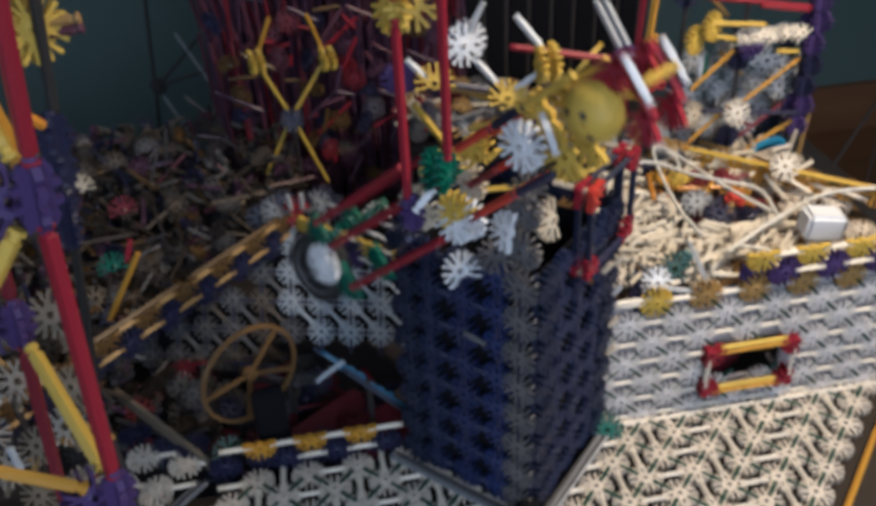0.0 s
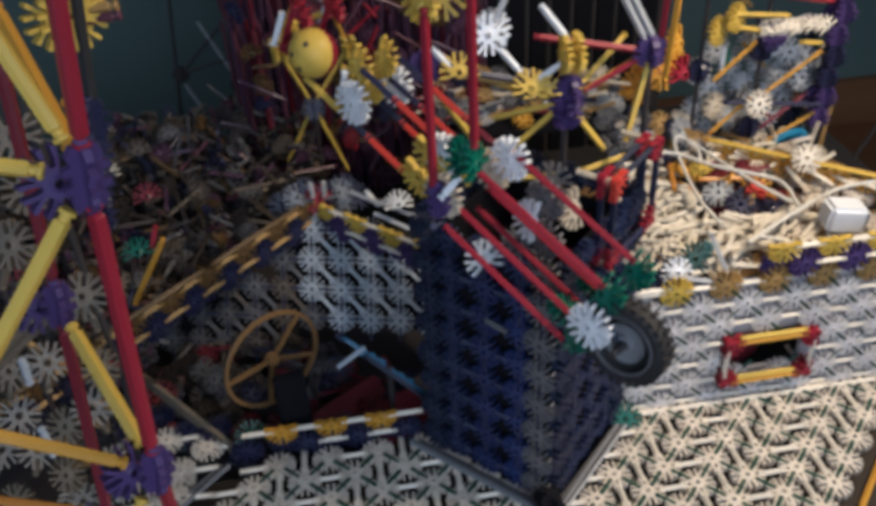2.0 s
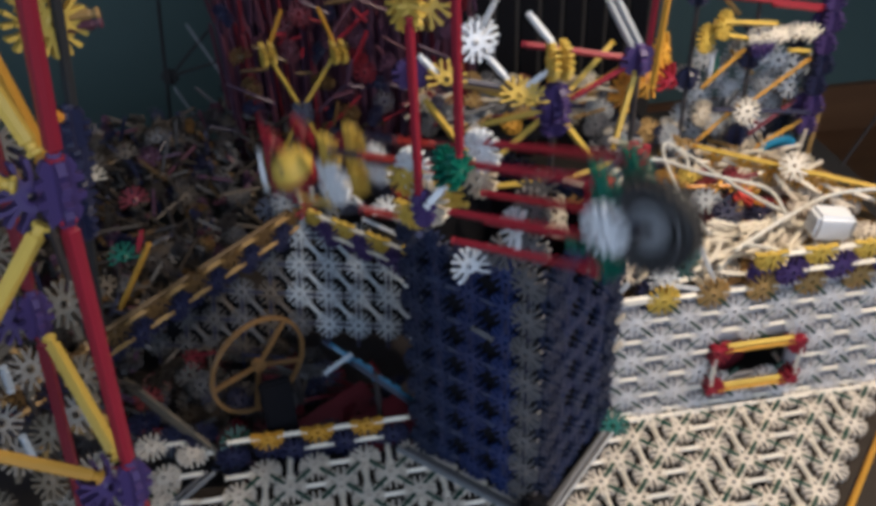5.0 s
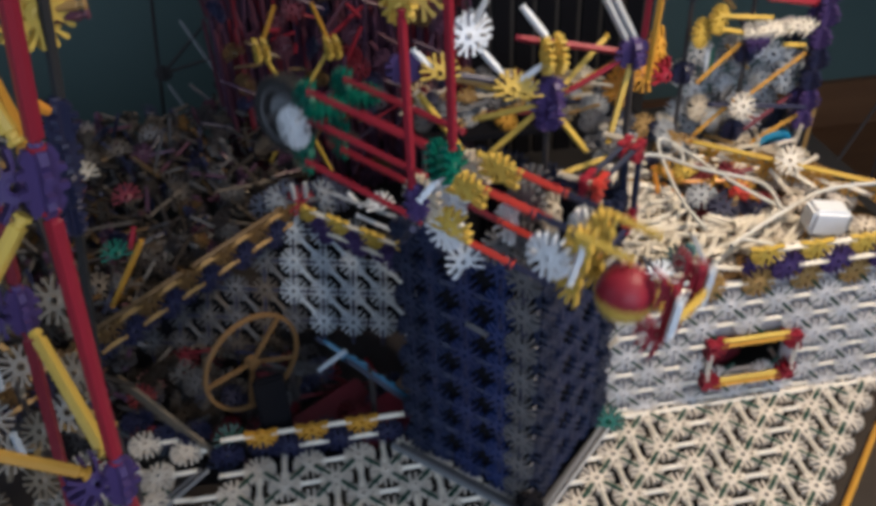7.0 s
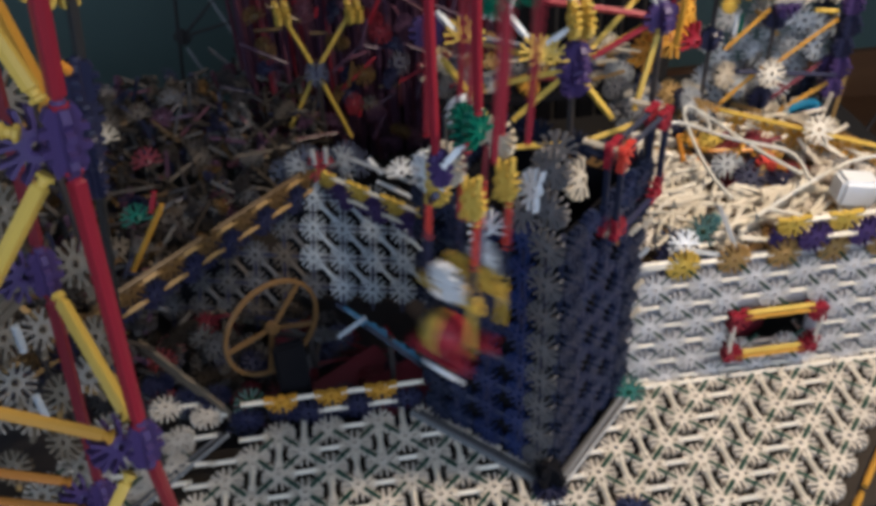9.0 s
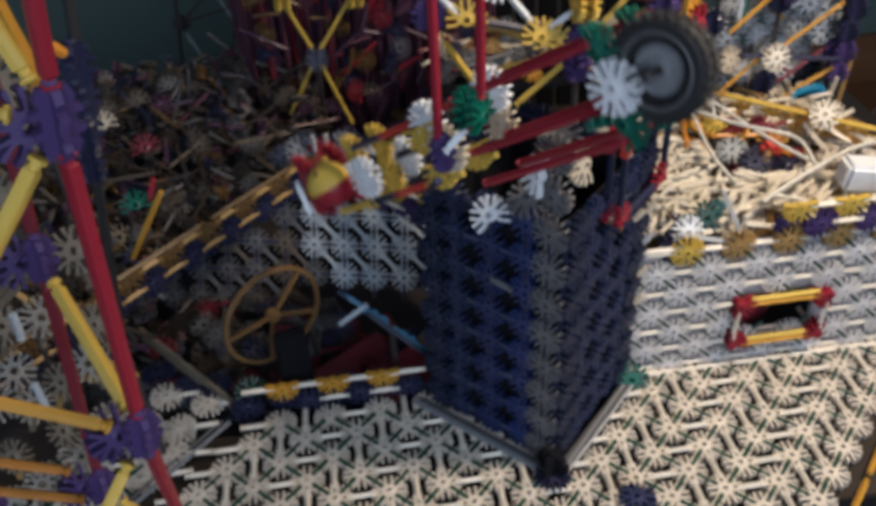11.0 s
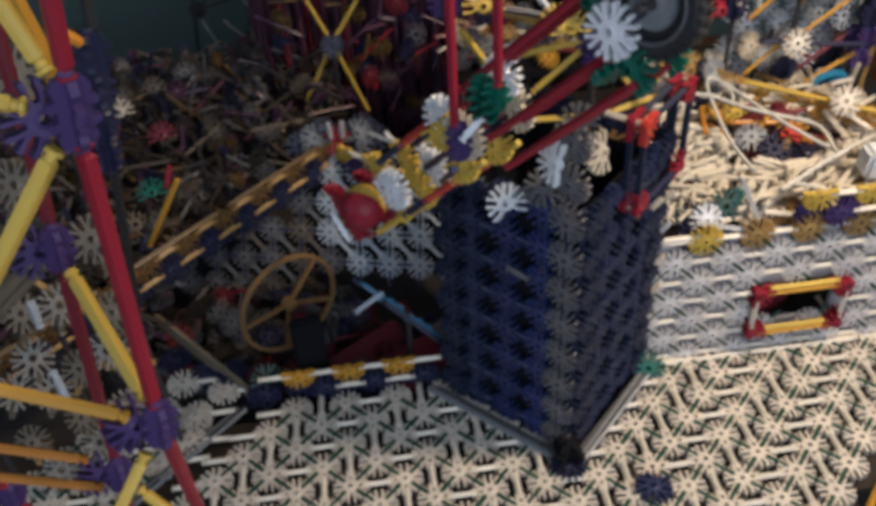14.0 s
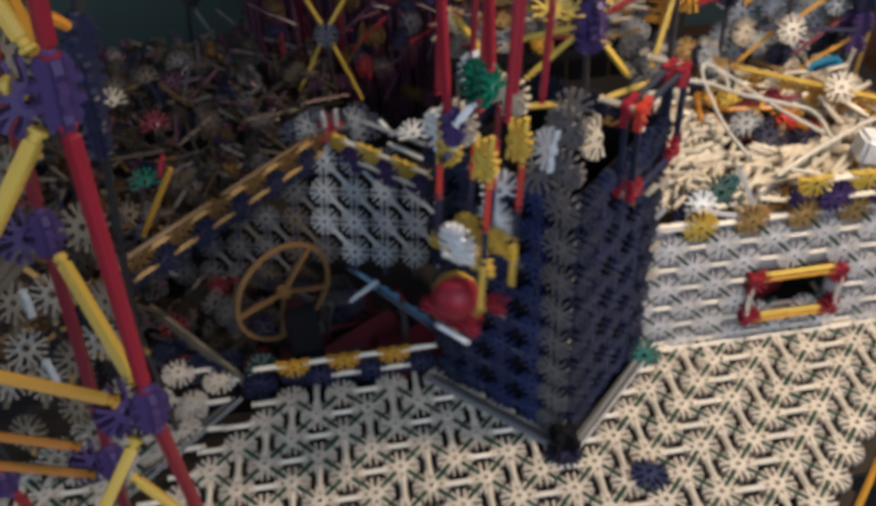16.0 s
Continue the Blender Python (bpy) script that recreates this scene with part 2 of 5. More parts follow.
slab("floor", -2.6, 2.6, -2.6, 1.72, -0.60, -0.55, "brown_wood", "brown wooden room floor in shade", "floor")
slab("wall_north", -2.6, 2.6, 1.60, 1.72, -0.55, 1.75, "teal_paint", "plain teal painted room wall", "wall")
slab("wall_south", -2.6, 2.6, -2.72, -2.6, -0.55, 1.75, "teal_paint", "plain teal painted room wall", "wall")
slab("wall_east", 2.6, 2.72, -2.6, 1.6, -0.55, 1.75, "teal_paint", "plain teal painted room wall", "wall")
slab("wall_west", -2.72, -2.6, -2.6, 1.6, -0.55, 1.75, "teal_paint", "plain teal painted room wall", "wall")
slab("ceiling", -2.6, 2.6, -2.6, 1.6, 1.75, 1.85, "ceiling_paint", "plain pale ceiling", "ceiling")
slab("baseboard", -2.6, 2.6, 1.575, 1.598, -0.548, -0.40, "brown_wood", "brown wooden skirting board along teal wall", "baseboard")


def table(x0, x1, y0, y1, z):
    t = thing("table", ((x0 + x1) / 2, (y0 + y1) / 2, -0.55), "low dark table carrying the whole construction", "table")
    bm = bmesh.new()
    box(bm, Matrix.Translation(((x0 + x1) / 2, (y0 + y1) / 2, z - 0.015)), x1 - x0, y1 - y0, 0.03)
    bmesh.ops.bevel(bm, geom=bm.edges[:], offset=0.004, segments=2, affect="EDGES")
    part("tabletop", bm, "dark_board", t)
    for x in (x0 + 0.05, x1 - 0.05):
        for y in (y0 + 0.05, y1 - 0.05):
            bm = bmesh.new()
            box(bm, Matrix.Translation((x, y, (z - 0.03 - 0.55) / 2)), 0.05, 0.05, z - 0.03 + 0.55)
            part("leg", bm, "dark_board", t)


table(-1.05, 0.62, -0.55, 0.95, -0.085)


# ---- pieces of lattice ----
def joined_rods(name, pairs, mat, parent, label):
    """Many small rods as one part."""
    bm = bmesh.new()
    for p, q, r in pairs:
        m, length = between(p, q)
        tube(bm, [(r, -length / 2), (r, length / 2)], 6, m)
    ob = part(name, bm, mat, parent, Matrix(), label)
    ob["kind"] = "stuff"
    return ob


def on_deck(i, j):
    p, q = i + j, i - j
    if p > -8 and -12 <= q <= -4:
        return False
    return -27 <= q <= 9 and -10 <= j <= 2


def deck():
    """The flat deck: white stars on a diagonal lattice, tied by white rods and short green rods."""
    t = thing("deck_floor", (-0.2, -0.1, 0), "flat deck of interlocked white snap stars and rods", "floor", kind="structure")
    greens = []
    for i in range(-32, 14):
        for j in range(-10, 3):
            if (i + j) % 2 == 0:
                if not on_deck(i, j):
                    continue
                if i - j in (-20,):
                    continue
                x, y = i * HALF, j * HALF
                mat = "pearl"
                turn = rng.uniform(-0.03, 0.03)
                conn(t, (x, y, rng.uniform(-0.0006, 0.0006)), (rng.uniform(-0.02, 0.02), rng.uniform(-0.02, 0.02), 1), (math.cos(turn), math.sin(turn), 0), mat)
                for a, b in ((1, 1), (1, -1)):
                    if on_deck(i + a, j + b):
                        d = Vector((a, b, 0)).normalized()
                        c = Vector((x, y, 0.0016))
                        greens.append((c + d * 0.0085, c + d * 0.0296, 0.0030))
            else:
                sideways = (i - j) % 4 == 1
                ends = ((i - 1, j), (i + 1, j)) if sideways else ((i, j - 1), (i, j + 1))
                hits = [on_deck(*e) for e in ends]
                if all(hits) or (any(hits) and -21 < i - j < 9):
                    rod(t, (ends[0][0] * HALF, ends[0][1] * HALF, 0.0012), (ends[1][0] * HALF, ends[1][1] * HALF, 0.0012), "white", 0.0112)
    joined_rods("green_lattice", greens, "leaf_green", t, "short green rods in the deck joints")
    # brown underside, cut round the tower and the pit
    for x0, x1, y0, y1 in ((-0.75, -0.29, -0.28, 0.055), (-0.29, -0.03, -0.28, -0.075), (-0.03, 0.10, -0.28, 0.055), (0.10, 0.34, -0.13, 0.055)):
        bm = bmesh.new()
        box(bm, Matrix.Translation(((x0 + x1) / 2, (y0 + y1) / 2, -0.013)), x1 - x0 - 0.001, y1 - y0 - 0.001, 0.006)
        part("under_panel", bm, "umber", t, label="dark brown panel under the deck")
    # edging strips where the deck is cut on the diagonal
    for a, b, mat, r in (((-6.1, -2.3), (-10.6, 2.2), "hub_grey", 0.002), ((-6.2, -2.35), (-10.65, 2.10), "hub_grey", 0.0020), ((-5.6, -2.3), (-1.9, 1.6), "hub_grey", 0.002), ((-5.5, -2.45), (-1.7, 1.35), "silver", 0.0018),
                         ((-28, -7.8), (-18.0, 2.3), "hub_grey", 0.0024), ((-28, -7.4), (-18.3, 2.4), "grey", 0.0024)):
        bm = bmesh.new()
        m, length = between((a[0] * HALF, a[1] * HALF, 0.0045), (b[0] * HALF, b[1] * HALF, 0.0045))
        tube(bm, [(r, -length / 2), (r, length / 2)], 8, m)
        part("edging", bm, mat, t)
    # flat sill strips at the foot of the tower
    for a, b in (((-5.95, -2.25), (-10.3, 2.1)), ((-5.65, -2.25), (-1.35, 2.05))):
        bm = bmesh.new()
        m, length = between((a[0] * HALF, a[1] * HALF, 0.002), (b[0] * HALF, b[1] * HALF, 0.002))
        box(bm, m, 0.009, 0.006, length)
        part("sill_strip", bm, "smoke", t, label="dark flat strip along the tower's foot")
    # yellow rods along the free edge
    for k in range(4):
        a, b = Vector((1.2 + 4 * k, -8.4 + 4 * k, 0.1)) * HALF, Vector((5.2 + 4 * k, -4.4 + 4 * k, 0.1)) * HALF
        rod(t, a, b, "amber", 0.004)
    conn(t, (-3.3 * HALF, -4.0 * HALF, 0.0085), (0, 0, 1), (1, 0.3, 0), "blue")
    # black cross connector at the tower's foot, green one at the wall's foot
    conn(t, (-6.0 * HALF, -2.5 * HALF, 0.006), (0, 0, 1), (1, 0, 0), "navy")
    block(t, (-5.95 * HALF, -2.25 * HALF, 0.019), (0, 0, 1), (1, 1, 0), "pitch_black")
    conn(t, (-1.7 * HALF, 1.5 * HALF, 0.010), (-0.3, -1, 0.6), (1, 0, 0), "green")


def star_wall(t, o, u, rows, cols, mat_at, skip=None, rod_mat="white", lean=0.0):
    """Upright lattice on the line from o along u; (column, row) in half pitches, stars where the sum is even."""
    u = Vector(u).normalized()
    n = Vector((u.y, -u.x, 0))
    greens = []

    def at(c, r):
        return Vector(o) + u * (c * HALF) + Vector((0, 0, r * HALF)) - n * (r * HALF * lean)

    for c in cols:
        for r in rows:
            if skip and skip(c, r):
                continue
            if (c + r) % 2 == 0:
                mat = mat_at(c, r)
                if not mat:
                    continue
                conn(t, at(c, r) + n * rng.uniform(-0.0008, 0.0008), n, u, mat)
                for a, b in ((1, 1), (1, -1)):
                    if c + a in cols and r + b in rows:
                        d = (at(c + a, r + b) - at(c, r)).normalized()
                        greens.append((at(c, r) + d * 0.0085, at(c, r) + d * 0.0296, 0.0023))
            elif (c - 1) in cols and (c + 1) in cols:
                rod(t, at(c - 1, r), at(c + 1, r), rod_mat)
    if greens:
        joined_rods("green_lattice", greens, "leaf_green", t, "short green rods in the joints")


def band(t, o, u, n_pieces, low="purple", high="yellow", tie="white"):
    """Edge band along a wall's top: dark half stars below, yellow half stars above, white rods between."""
    u = Vector(u).normalized()
    n = Vector((u.y, -u.x, 0))
    o = Vector(o)
    up = Vector((0, 0, 1))
    step = 2 * HALF
    for k in range(n_pieces):
        p = o + u * (k * step)
        child("connector", conn_mesh(HALF5, high), t, aim(p + up * 0.036, n, -u))
        conn(t, p + u * (step / 2) + up * 0.013, n, u, low)
        conn(t, p + up * 0.011 - n * 0.008, n, u, low)
        if k < n_pieces - 1:
            rod(t, p + up * 0.036, p + u * step + up * 0.036, tie)
            rod(t, p + u * (step / 2) + up * 0.014 + n * 0.002, p + u * (step * 1.5) + up * 0.014 + n * 0.002, tie)


def window_wall():
    t = thing("wall_front", (0.12, 2.15 * HALF, 0), "upright wall of pale snap stars with a framed opening", "wall", kind="structure")
    y = 2.15 * HALF

    def mat_at(c, r):
        if r == 6:
            # yellow row: only the lit star stays yellow, shaded ones are coloured tan
            return None if c < 0 else ("yellow" if c < 2 else "tan")
        return "wall_pearl"

    star_wall(t, (0, y, 0.006), (1, 0, 0), range(0, 7), range(-2, 13), mat_at, lambda c, r: (2.2 < c < 6.2 and 1.2 < r < 3.4) or (c == 6 and r == 2))
    # grey backing round the opening
    for bx0, bx1, bz0, bz1 in ((-0.055, 0.072, 0.0, 0.165), (0.160, 0.33, 0.0, 0.165), (0.072, 0.160, 0.0, 0.036), (0.072, 0.160, 0.090, 0.165)):
        bm = bmesh.new()
        box(bm, Matrix.Translation(((bx0 + bx1) / 2, y + 0.009, (bz0 + bz1) / 2)), bx1 - bx0 - 0.0006, 0.005, bz1 - bz0 - 0.0006)
        part("backing", bm, "pale_grey", t, label="grey backing sheet")
    # pale rods end to end along the wall's foot
    for k in range(6):
        rod(t, (-0.055 + 0.0635 * k, y - 0.008, 0.003), (0.007 + 0.0635 * k, y - 0.008, 0.003), "white", 0.001)
    # frame of the opening
    z0, z1, x0, x1, yf = 0.034, 0.092, 0.066, 0.165, y - 0.010
    c = [Vector((x0, yf, z0)), Vector((x1, yf, z0)), Vector((x1, yf, z1)), Vector((x0, yf, z1))]
    for k in range(4):
        a, b = c[k], c[(k + 1) % 4]
        rod(t, a, b, "amber" if k in (0, 2) else "white", 0.010)
        if k in (0, 2):
            rod(t, a + Vector((0, 0.001, 0.006)), b + Vector((0, 0.001, 0.006)), "yellow", 0.012)
        turn = ((1, 0, 0), (0, 0, 1), (-1, 0, 0), (0, 0, -1))[k]
        child("connector", conn_mesh(QUAD, "red"), t, aim(a, (0, -1, 0), turn))
        child("connector", conn_mesh(QUAD, "red"), t, aim(a + Vector((0, 0.008, 0)), (0, -1, 0), turn))
        rod(t, a + Vector((0, 0.012, 0)), a + Vector((0, 0.045, 0)), "white", 0.001)
    b2 = bmesh.new()
    box(b2, Matrix.Translation((0.105, y + 0.035, 0.055)) @ Matrix.Rotation(0.5, 4, "Z"), 0.07, 0.006, 0.075)
    part("panel", b2, "maroon", t, label="dark red panel behind the opening")
    # band on top, over the part beside the lit platform
    band(t, (4 * HALF, y - 0.004, 6 * HALF + 0.012), (1, 0, 0), 5)
    rod(t, (-0.052, y, 6.4 * HALF), (0.0, y, 6.4 * HALF), "white", 0.006)


def pit():
    """The pit behind the lip: two back walls meeting in a corner, a dark bottom."""
    t = thing("pit_lip", (-0.37, 2.5 * HALF, 0), "low edge of dark and yellow half stars along the deck", "trim", kind="structure")
    band(t, (-15.72 * HALF, 2.6 * HALF, 0.002), (1, 0, 0), 3, "navy", "amber")
    rod(t, (-17.3 * HALF, 2.6 * HALF, 0.038), (-16.0 * HALF, 2.6 * HALF, 0.038), "white", 0.0)
    conn(t, (-17.2 * HALF, 2.7 * HALF, 0.013), (0, -1, 0), (1, 0, 0), "navy")
    conn(t, (-17.0 * HALF, 2.9 * HALF, 0.030), (0.3, -1, 0.5), (1, 0, 0), "leaf_green", HALF5)
    rod(t, (-11.6 * HALF, 2.6 * HALF, 0.038), (-10.0 * HALF, 2.6 * HALF, 0.038), "white", 0.0)
    corner = Vector((-0.365, 0.335, 0))
    # raised striped rims on dark posts
    w = thing("rim_east", (-0.27, 0.24, -0.084), "raised rim of navy and yellow half stars on dark posts", "rim", kind="structure")
    band(w, corner + Vector((0.012, -0.012, 0.120)), (1, -1, 0), 5)
    rod(w, corner + Vector((0.03, 0.02, 0.165)), corner + Vector((0.18, -0.13, 0.165)), "silver", 0)
    for k in (0.15, 0.19):
        rod(w, corner + Vector((k, -k + 0.004, -0.084)), corner + Vector((k, -k + 0.004, 0.125)), "black", 0.0)
    w = thing("rim_west", (-0.5, 0.2, -0.084), "raised rim of navy and amber half stars, browned for shade, on dark posts", "rim", kind="structure")
    # amber and white pieces coloured brown and tan to stand for shade
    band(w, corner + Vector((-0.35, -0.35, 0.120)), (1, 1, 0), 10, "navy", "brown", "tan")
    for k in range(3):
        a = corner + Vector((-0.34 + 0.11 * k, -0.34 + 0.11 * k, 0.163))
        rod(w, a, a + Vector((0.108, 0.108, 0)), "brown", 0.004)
    for k in (0.25, 0.34):
        rod(w, corner + Vector((-k, -k + 0.004, -0.084)), corner + Vector((-k, -k + 0.004, 0.125)), "black", 0.0)
    # steep lattice wall under the rims: square grid, short dark ties along it, pale rods on the diagonals
    w = thing("wall_pit", (-0.34, 0.30, -0.084), "steep wall of pale grey snap stars under the rims, left side darkened for shade", "wall", kind="structure")
    turn, lift = -0.27, radians(65)
    e1 = Vector((math.cos(turn), math.sin(turn), 0))
    e2 = Vector((-math.sin(turn) * math.cos(lift), math.cos(turn) * math.cos(lift), math.sin(lift)))
    out = e1.cross(e2)
    home = Vector((-0.3426, 0.2816, 0.0561))
    spans = {2: (-1, 1), 1: (-2, 3), 0: (-4, 4), -1: (-5, 4), -2: (-6, -2)}
    ties = []
    for q, (c0, c1) in spans.items():
        for p in range(c0, c1 + 1):
            c = home + e1 * (p * PITCH) + e2 * (q * PITCH)
            # left and low stars take darker greys: shade put into their colour
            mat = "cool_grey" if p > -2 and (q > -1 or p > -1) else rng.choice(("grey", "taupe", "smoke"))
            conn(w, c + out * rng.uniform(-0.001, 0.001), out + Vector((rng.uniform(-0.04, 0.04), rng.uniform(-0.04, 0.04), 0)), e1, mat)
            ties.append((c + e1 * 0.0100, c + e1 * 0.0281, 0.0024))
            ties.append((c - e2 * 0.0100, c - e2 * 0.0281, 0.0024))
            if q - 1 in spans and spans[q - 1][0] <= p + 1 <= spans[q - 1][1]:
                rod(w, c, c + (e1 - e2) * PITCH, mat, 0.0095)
    joined_rods("tie_lattice", ties, "navy", w, "short dark rods in the wall's joints")
    # black sheets added to stand for the shade seen between the stars
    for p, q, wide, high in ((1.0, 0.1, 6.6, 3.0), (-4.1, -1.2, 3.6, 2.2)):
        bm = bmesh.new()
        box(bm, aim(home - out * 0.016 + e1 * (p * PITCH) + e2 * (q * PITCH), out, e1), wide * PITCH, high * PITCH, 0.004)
        part("backing", bm, "pitch_black", w, label="added black sheet that darkens the lattice's gaps")
    for p in (-3, 3):
        rod(w, home + e1 * (p * PITCH) - e2 * 0.03 - out * 0.02, home + e1 * (p * PITCH) - out * 0.02 + Vector((0, 0.02, -0.134)), "black", 0.0)
    for dz, mat in ((0.004, "shaded_pale"),):
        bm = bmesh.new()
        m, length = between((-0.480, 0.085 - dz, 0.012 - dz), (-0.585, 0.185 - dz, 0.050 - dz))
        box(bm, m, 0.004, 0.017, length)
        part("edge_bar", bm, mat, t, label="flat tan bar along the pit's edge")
    # loose-ended stars beyond the deck's cut edge
    for x, y, z, mat in ((-0.5545, 0.1063, 0.010, "pearl"), (-0.5083, 0.0868, 0.010, "pearl"), (-0.5363, 0.0589, 0.008, "pearl"), (-0.5415, 0.0287, 0.004, "pearl"), (-0.575, 0.075, 0.004, "pearl"),
                         (-0.5668, 0.1439, 0.012, "navy"), (-0.530, 0.118, 0.010, "navy"), (-0.500, 0.110, 0.014, "navy"), (-0.560, 0.005, 0.002, "pearl")):
        conn(t, (x, y, z), (rng.uniform(-0.12, 0.12), rng.uniform(-0.2, 0.05), 1), (1, rng.uniform(-0.3, 0.3), 0), mat)
        if mat == "pearl":
            rod(t, (x, y, z), (x + 0.050, y + rng.uniform(-0.004, 0.004), z - 0.001), "white", 0.010)
    slab("floor_pit", -0.80, -0.20, 0.06, 0.52, -0.084, -0.078, "black", "dark bottom of the pit", "floor")


def tower():
    t = thing("blue_tower", (-6 * HALF, 2 * HALF, 0), "square tower of dark blue snap stars with grey corners", "tower")
    front, left, right, back = (-5.8, -1.8), (-9.8, 2.2), (-1.8, 2.2), (-5.8, 6.2)

    def face(a, b, rows, dim, corner=9):
        a, b = Vector((a[0] * HALF, a[1] * HALF, 0)), Vector((b[0] * HALF, b[1] * HALF, 0))
        u = (b - a).normalized()
        n = Vector((u.y, -u.x, 0))
        greens = []
        for c in range(0, 5):
            for r in range(rows + 2 if c == corner else rows):
                p = a + u * (c * PITCH) + Vector((0, 0, 0.02 + r * PITCH))
                edge = c in (0, 4)
                mat = dim[c]
                off = n * (0.002 if edge else rng.uniform(-0.001, 0.001))
                turn = rng.uniform(-0.05, 0.05)
                if edge:
                    p = p + u * (0.013 if c == 0 else -0.015)
                conn(t, p + off, n + Vector((rng.uniform(-0.03, 0.03), rng.uniform(-0.03, 0.03), rng.uniform(-0.03, 0.03))), u + Vector((0, 0, turn)), mat)
                if r < rows - 1:
                    greens.append((p + Vector((0, 0, 0.0108)), p + Vector((0, 0, 0.0273)), 0.003))
                if c < 4:
                    greens.append((p + u * 0.0108, p + u * 0.0273, 0.003))
        joined_rods("tie_lattice", greens, "navy", t, "short dark tie rods")

    # darker blues right, left graded brighter to the front: shading put into colour
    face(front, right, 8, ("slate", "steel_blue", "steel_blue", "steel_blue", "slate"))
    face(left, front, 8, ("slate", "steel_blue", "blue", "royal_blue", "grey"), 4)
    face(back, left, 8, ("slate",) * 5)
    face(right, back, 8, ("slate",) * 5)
    # added inner sleeve of black panels, standing for the shaded inside seen through the gaps
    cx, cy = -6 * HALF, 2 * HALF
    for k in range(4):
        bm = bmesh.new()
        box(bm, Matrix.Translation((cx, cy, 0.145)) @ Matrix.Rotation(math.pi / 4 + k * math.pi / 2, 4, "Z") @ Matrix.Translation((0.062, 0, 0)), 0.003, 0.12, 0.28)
        part("sleeve_panel", bm, "pitch_black", t, label="added black panel that darkens the tower's gaps")
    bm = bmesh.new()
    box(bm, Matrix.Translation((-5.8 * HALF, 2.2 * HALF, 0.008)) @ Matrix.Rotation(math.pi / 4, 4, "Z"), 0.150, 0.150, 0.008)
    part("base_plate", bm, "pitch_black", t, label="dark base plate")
    for fx, fy in ((-5.8, -1.55), (-9.5, 2.2), (-2.1, 2.2)):
        rod(t, (fx * HALF, fy * HALF, 0.004), (fx * HALF, fy * HALF, 0.150), "slate", 0.0)
        rod(t, (fx * HALF, fy * HALF, 0.150), (fx * HALF, fy * HALF, 0.300), "slate", 0.0)
    # pale rod ends that stick out of the faces
    for k, (c, z) in enumerate(((3.1, 0.235), (3.75, 0.262), (3.8, 0.228), (3.85, 0.190), (3.8, 0.150), (1.9, 0.268), (3.85, 0.110))):
        p = Vector((front[0] * HALF, front[1] * HALF, z)) + Vector((S2, S2, 0)) * (c * PITCH) + Vector((S2, -S2, 0)) * 0.004
        rod(t, p, p + Vector((S2, -S2, 0)) * 0.006 + Vector((0.004, 0.004, 0.010)), "silver" if k % 2 else "ivory", 0.0)
    p = Vector((left[0] * HALF, left[1] * HALF, 0.215)) + Vector((S2, -S2, 0)) * (2.1 * PITCH) - Vector((S2, S2, 0)) * 0.005
    rod(t, p, p + Vector((0.016, -0.016, -0.004)), "grey", 0.0)
    # loose stars on the rim
    conn(t, (-0.213, -0.012, 0.292), (-0.6, -0.7, 0.6), (1, -1, 0.5), "cold_white", (0, 1, 2, 3, 4, 5))
    conn(t, (-0.186, -0.030, 0.318), (-0.4, -0.4, 1), (1, 0, 0), "grey")
    conn(t, (-0.180, -0.040, 0.345), (-0.8, -0.5, 0.2), (0, 0, 1), "cold_white", (0, 1, 2, 3, 4))
    conn(t, (-0.142, -0.030, 0.345), (0.5, -0.8, 0.2), (0, 0, 1), "ivory", (0, 1, 2, 3, 4))
    conn(t, (-0.158, -0.015, 0.362), (-0.5, -0.6, 0.5), (0, 0, 1), "smoke")
    # red-cornered frame on the right face
    o = Vector((front[0] * HALF, front[1] * HALF, 0))
    u, n = Vector((S2, S2, 0)), Vector((S2, -S2, 0))
    z0, z1 = 0.268, 0.352
    c = [o + u * 0.066 + Vector((0, 0, z0)), o + u * 0.150 + Vector((0, 0, z0)), o + u * 0.150 + Vector((0, 0, z1)), o + u * 0.066 + Vector((0, 0, z1))]
    c = [q + n * 0.012 for q in c]
    for k in range(4):
        rod(t, c[k], c[(k + 1) % 4], "slate" if k != 0 else "navy", 0.010)
        rod(t, c[k] - n * 0.012, c[(k + 1) % 4] - n * 0.012, "slate", 0.010)
        turn = (u, Vector((0, 0, 1)), -u, Vector((0, 0, -1)))[k]
        child("connector", conn_mesh(QUAD, "scarlet" if k == 3 else "red"), t, aim(c[k], n, turn))
        child("connector", conn_mesh(QUAD, "red"), t, aim(c[k] - n * 0.012, n, turn))
        rod(t, c[k], c[k] - n * 0.04, "ivory", 0.004)


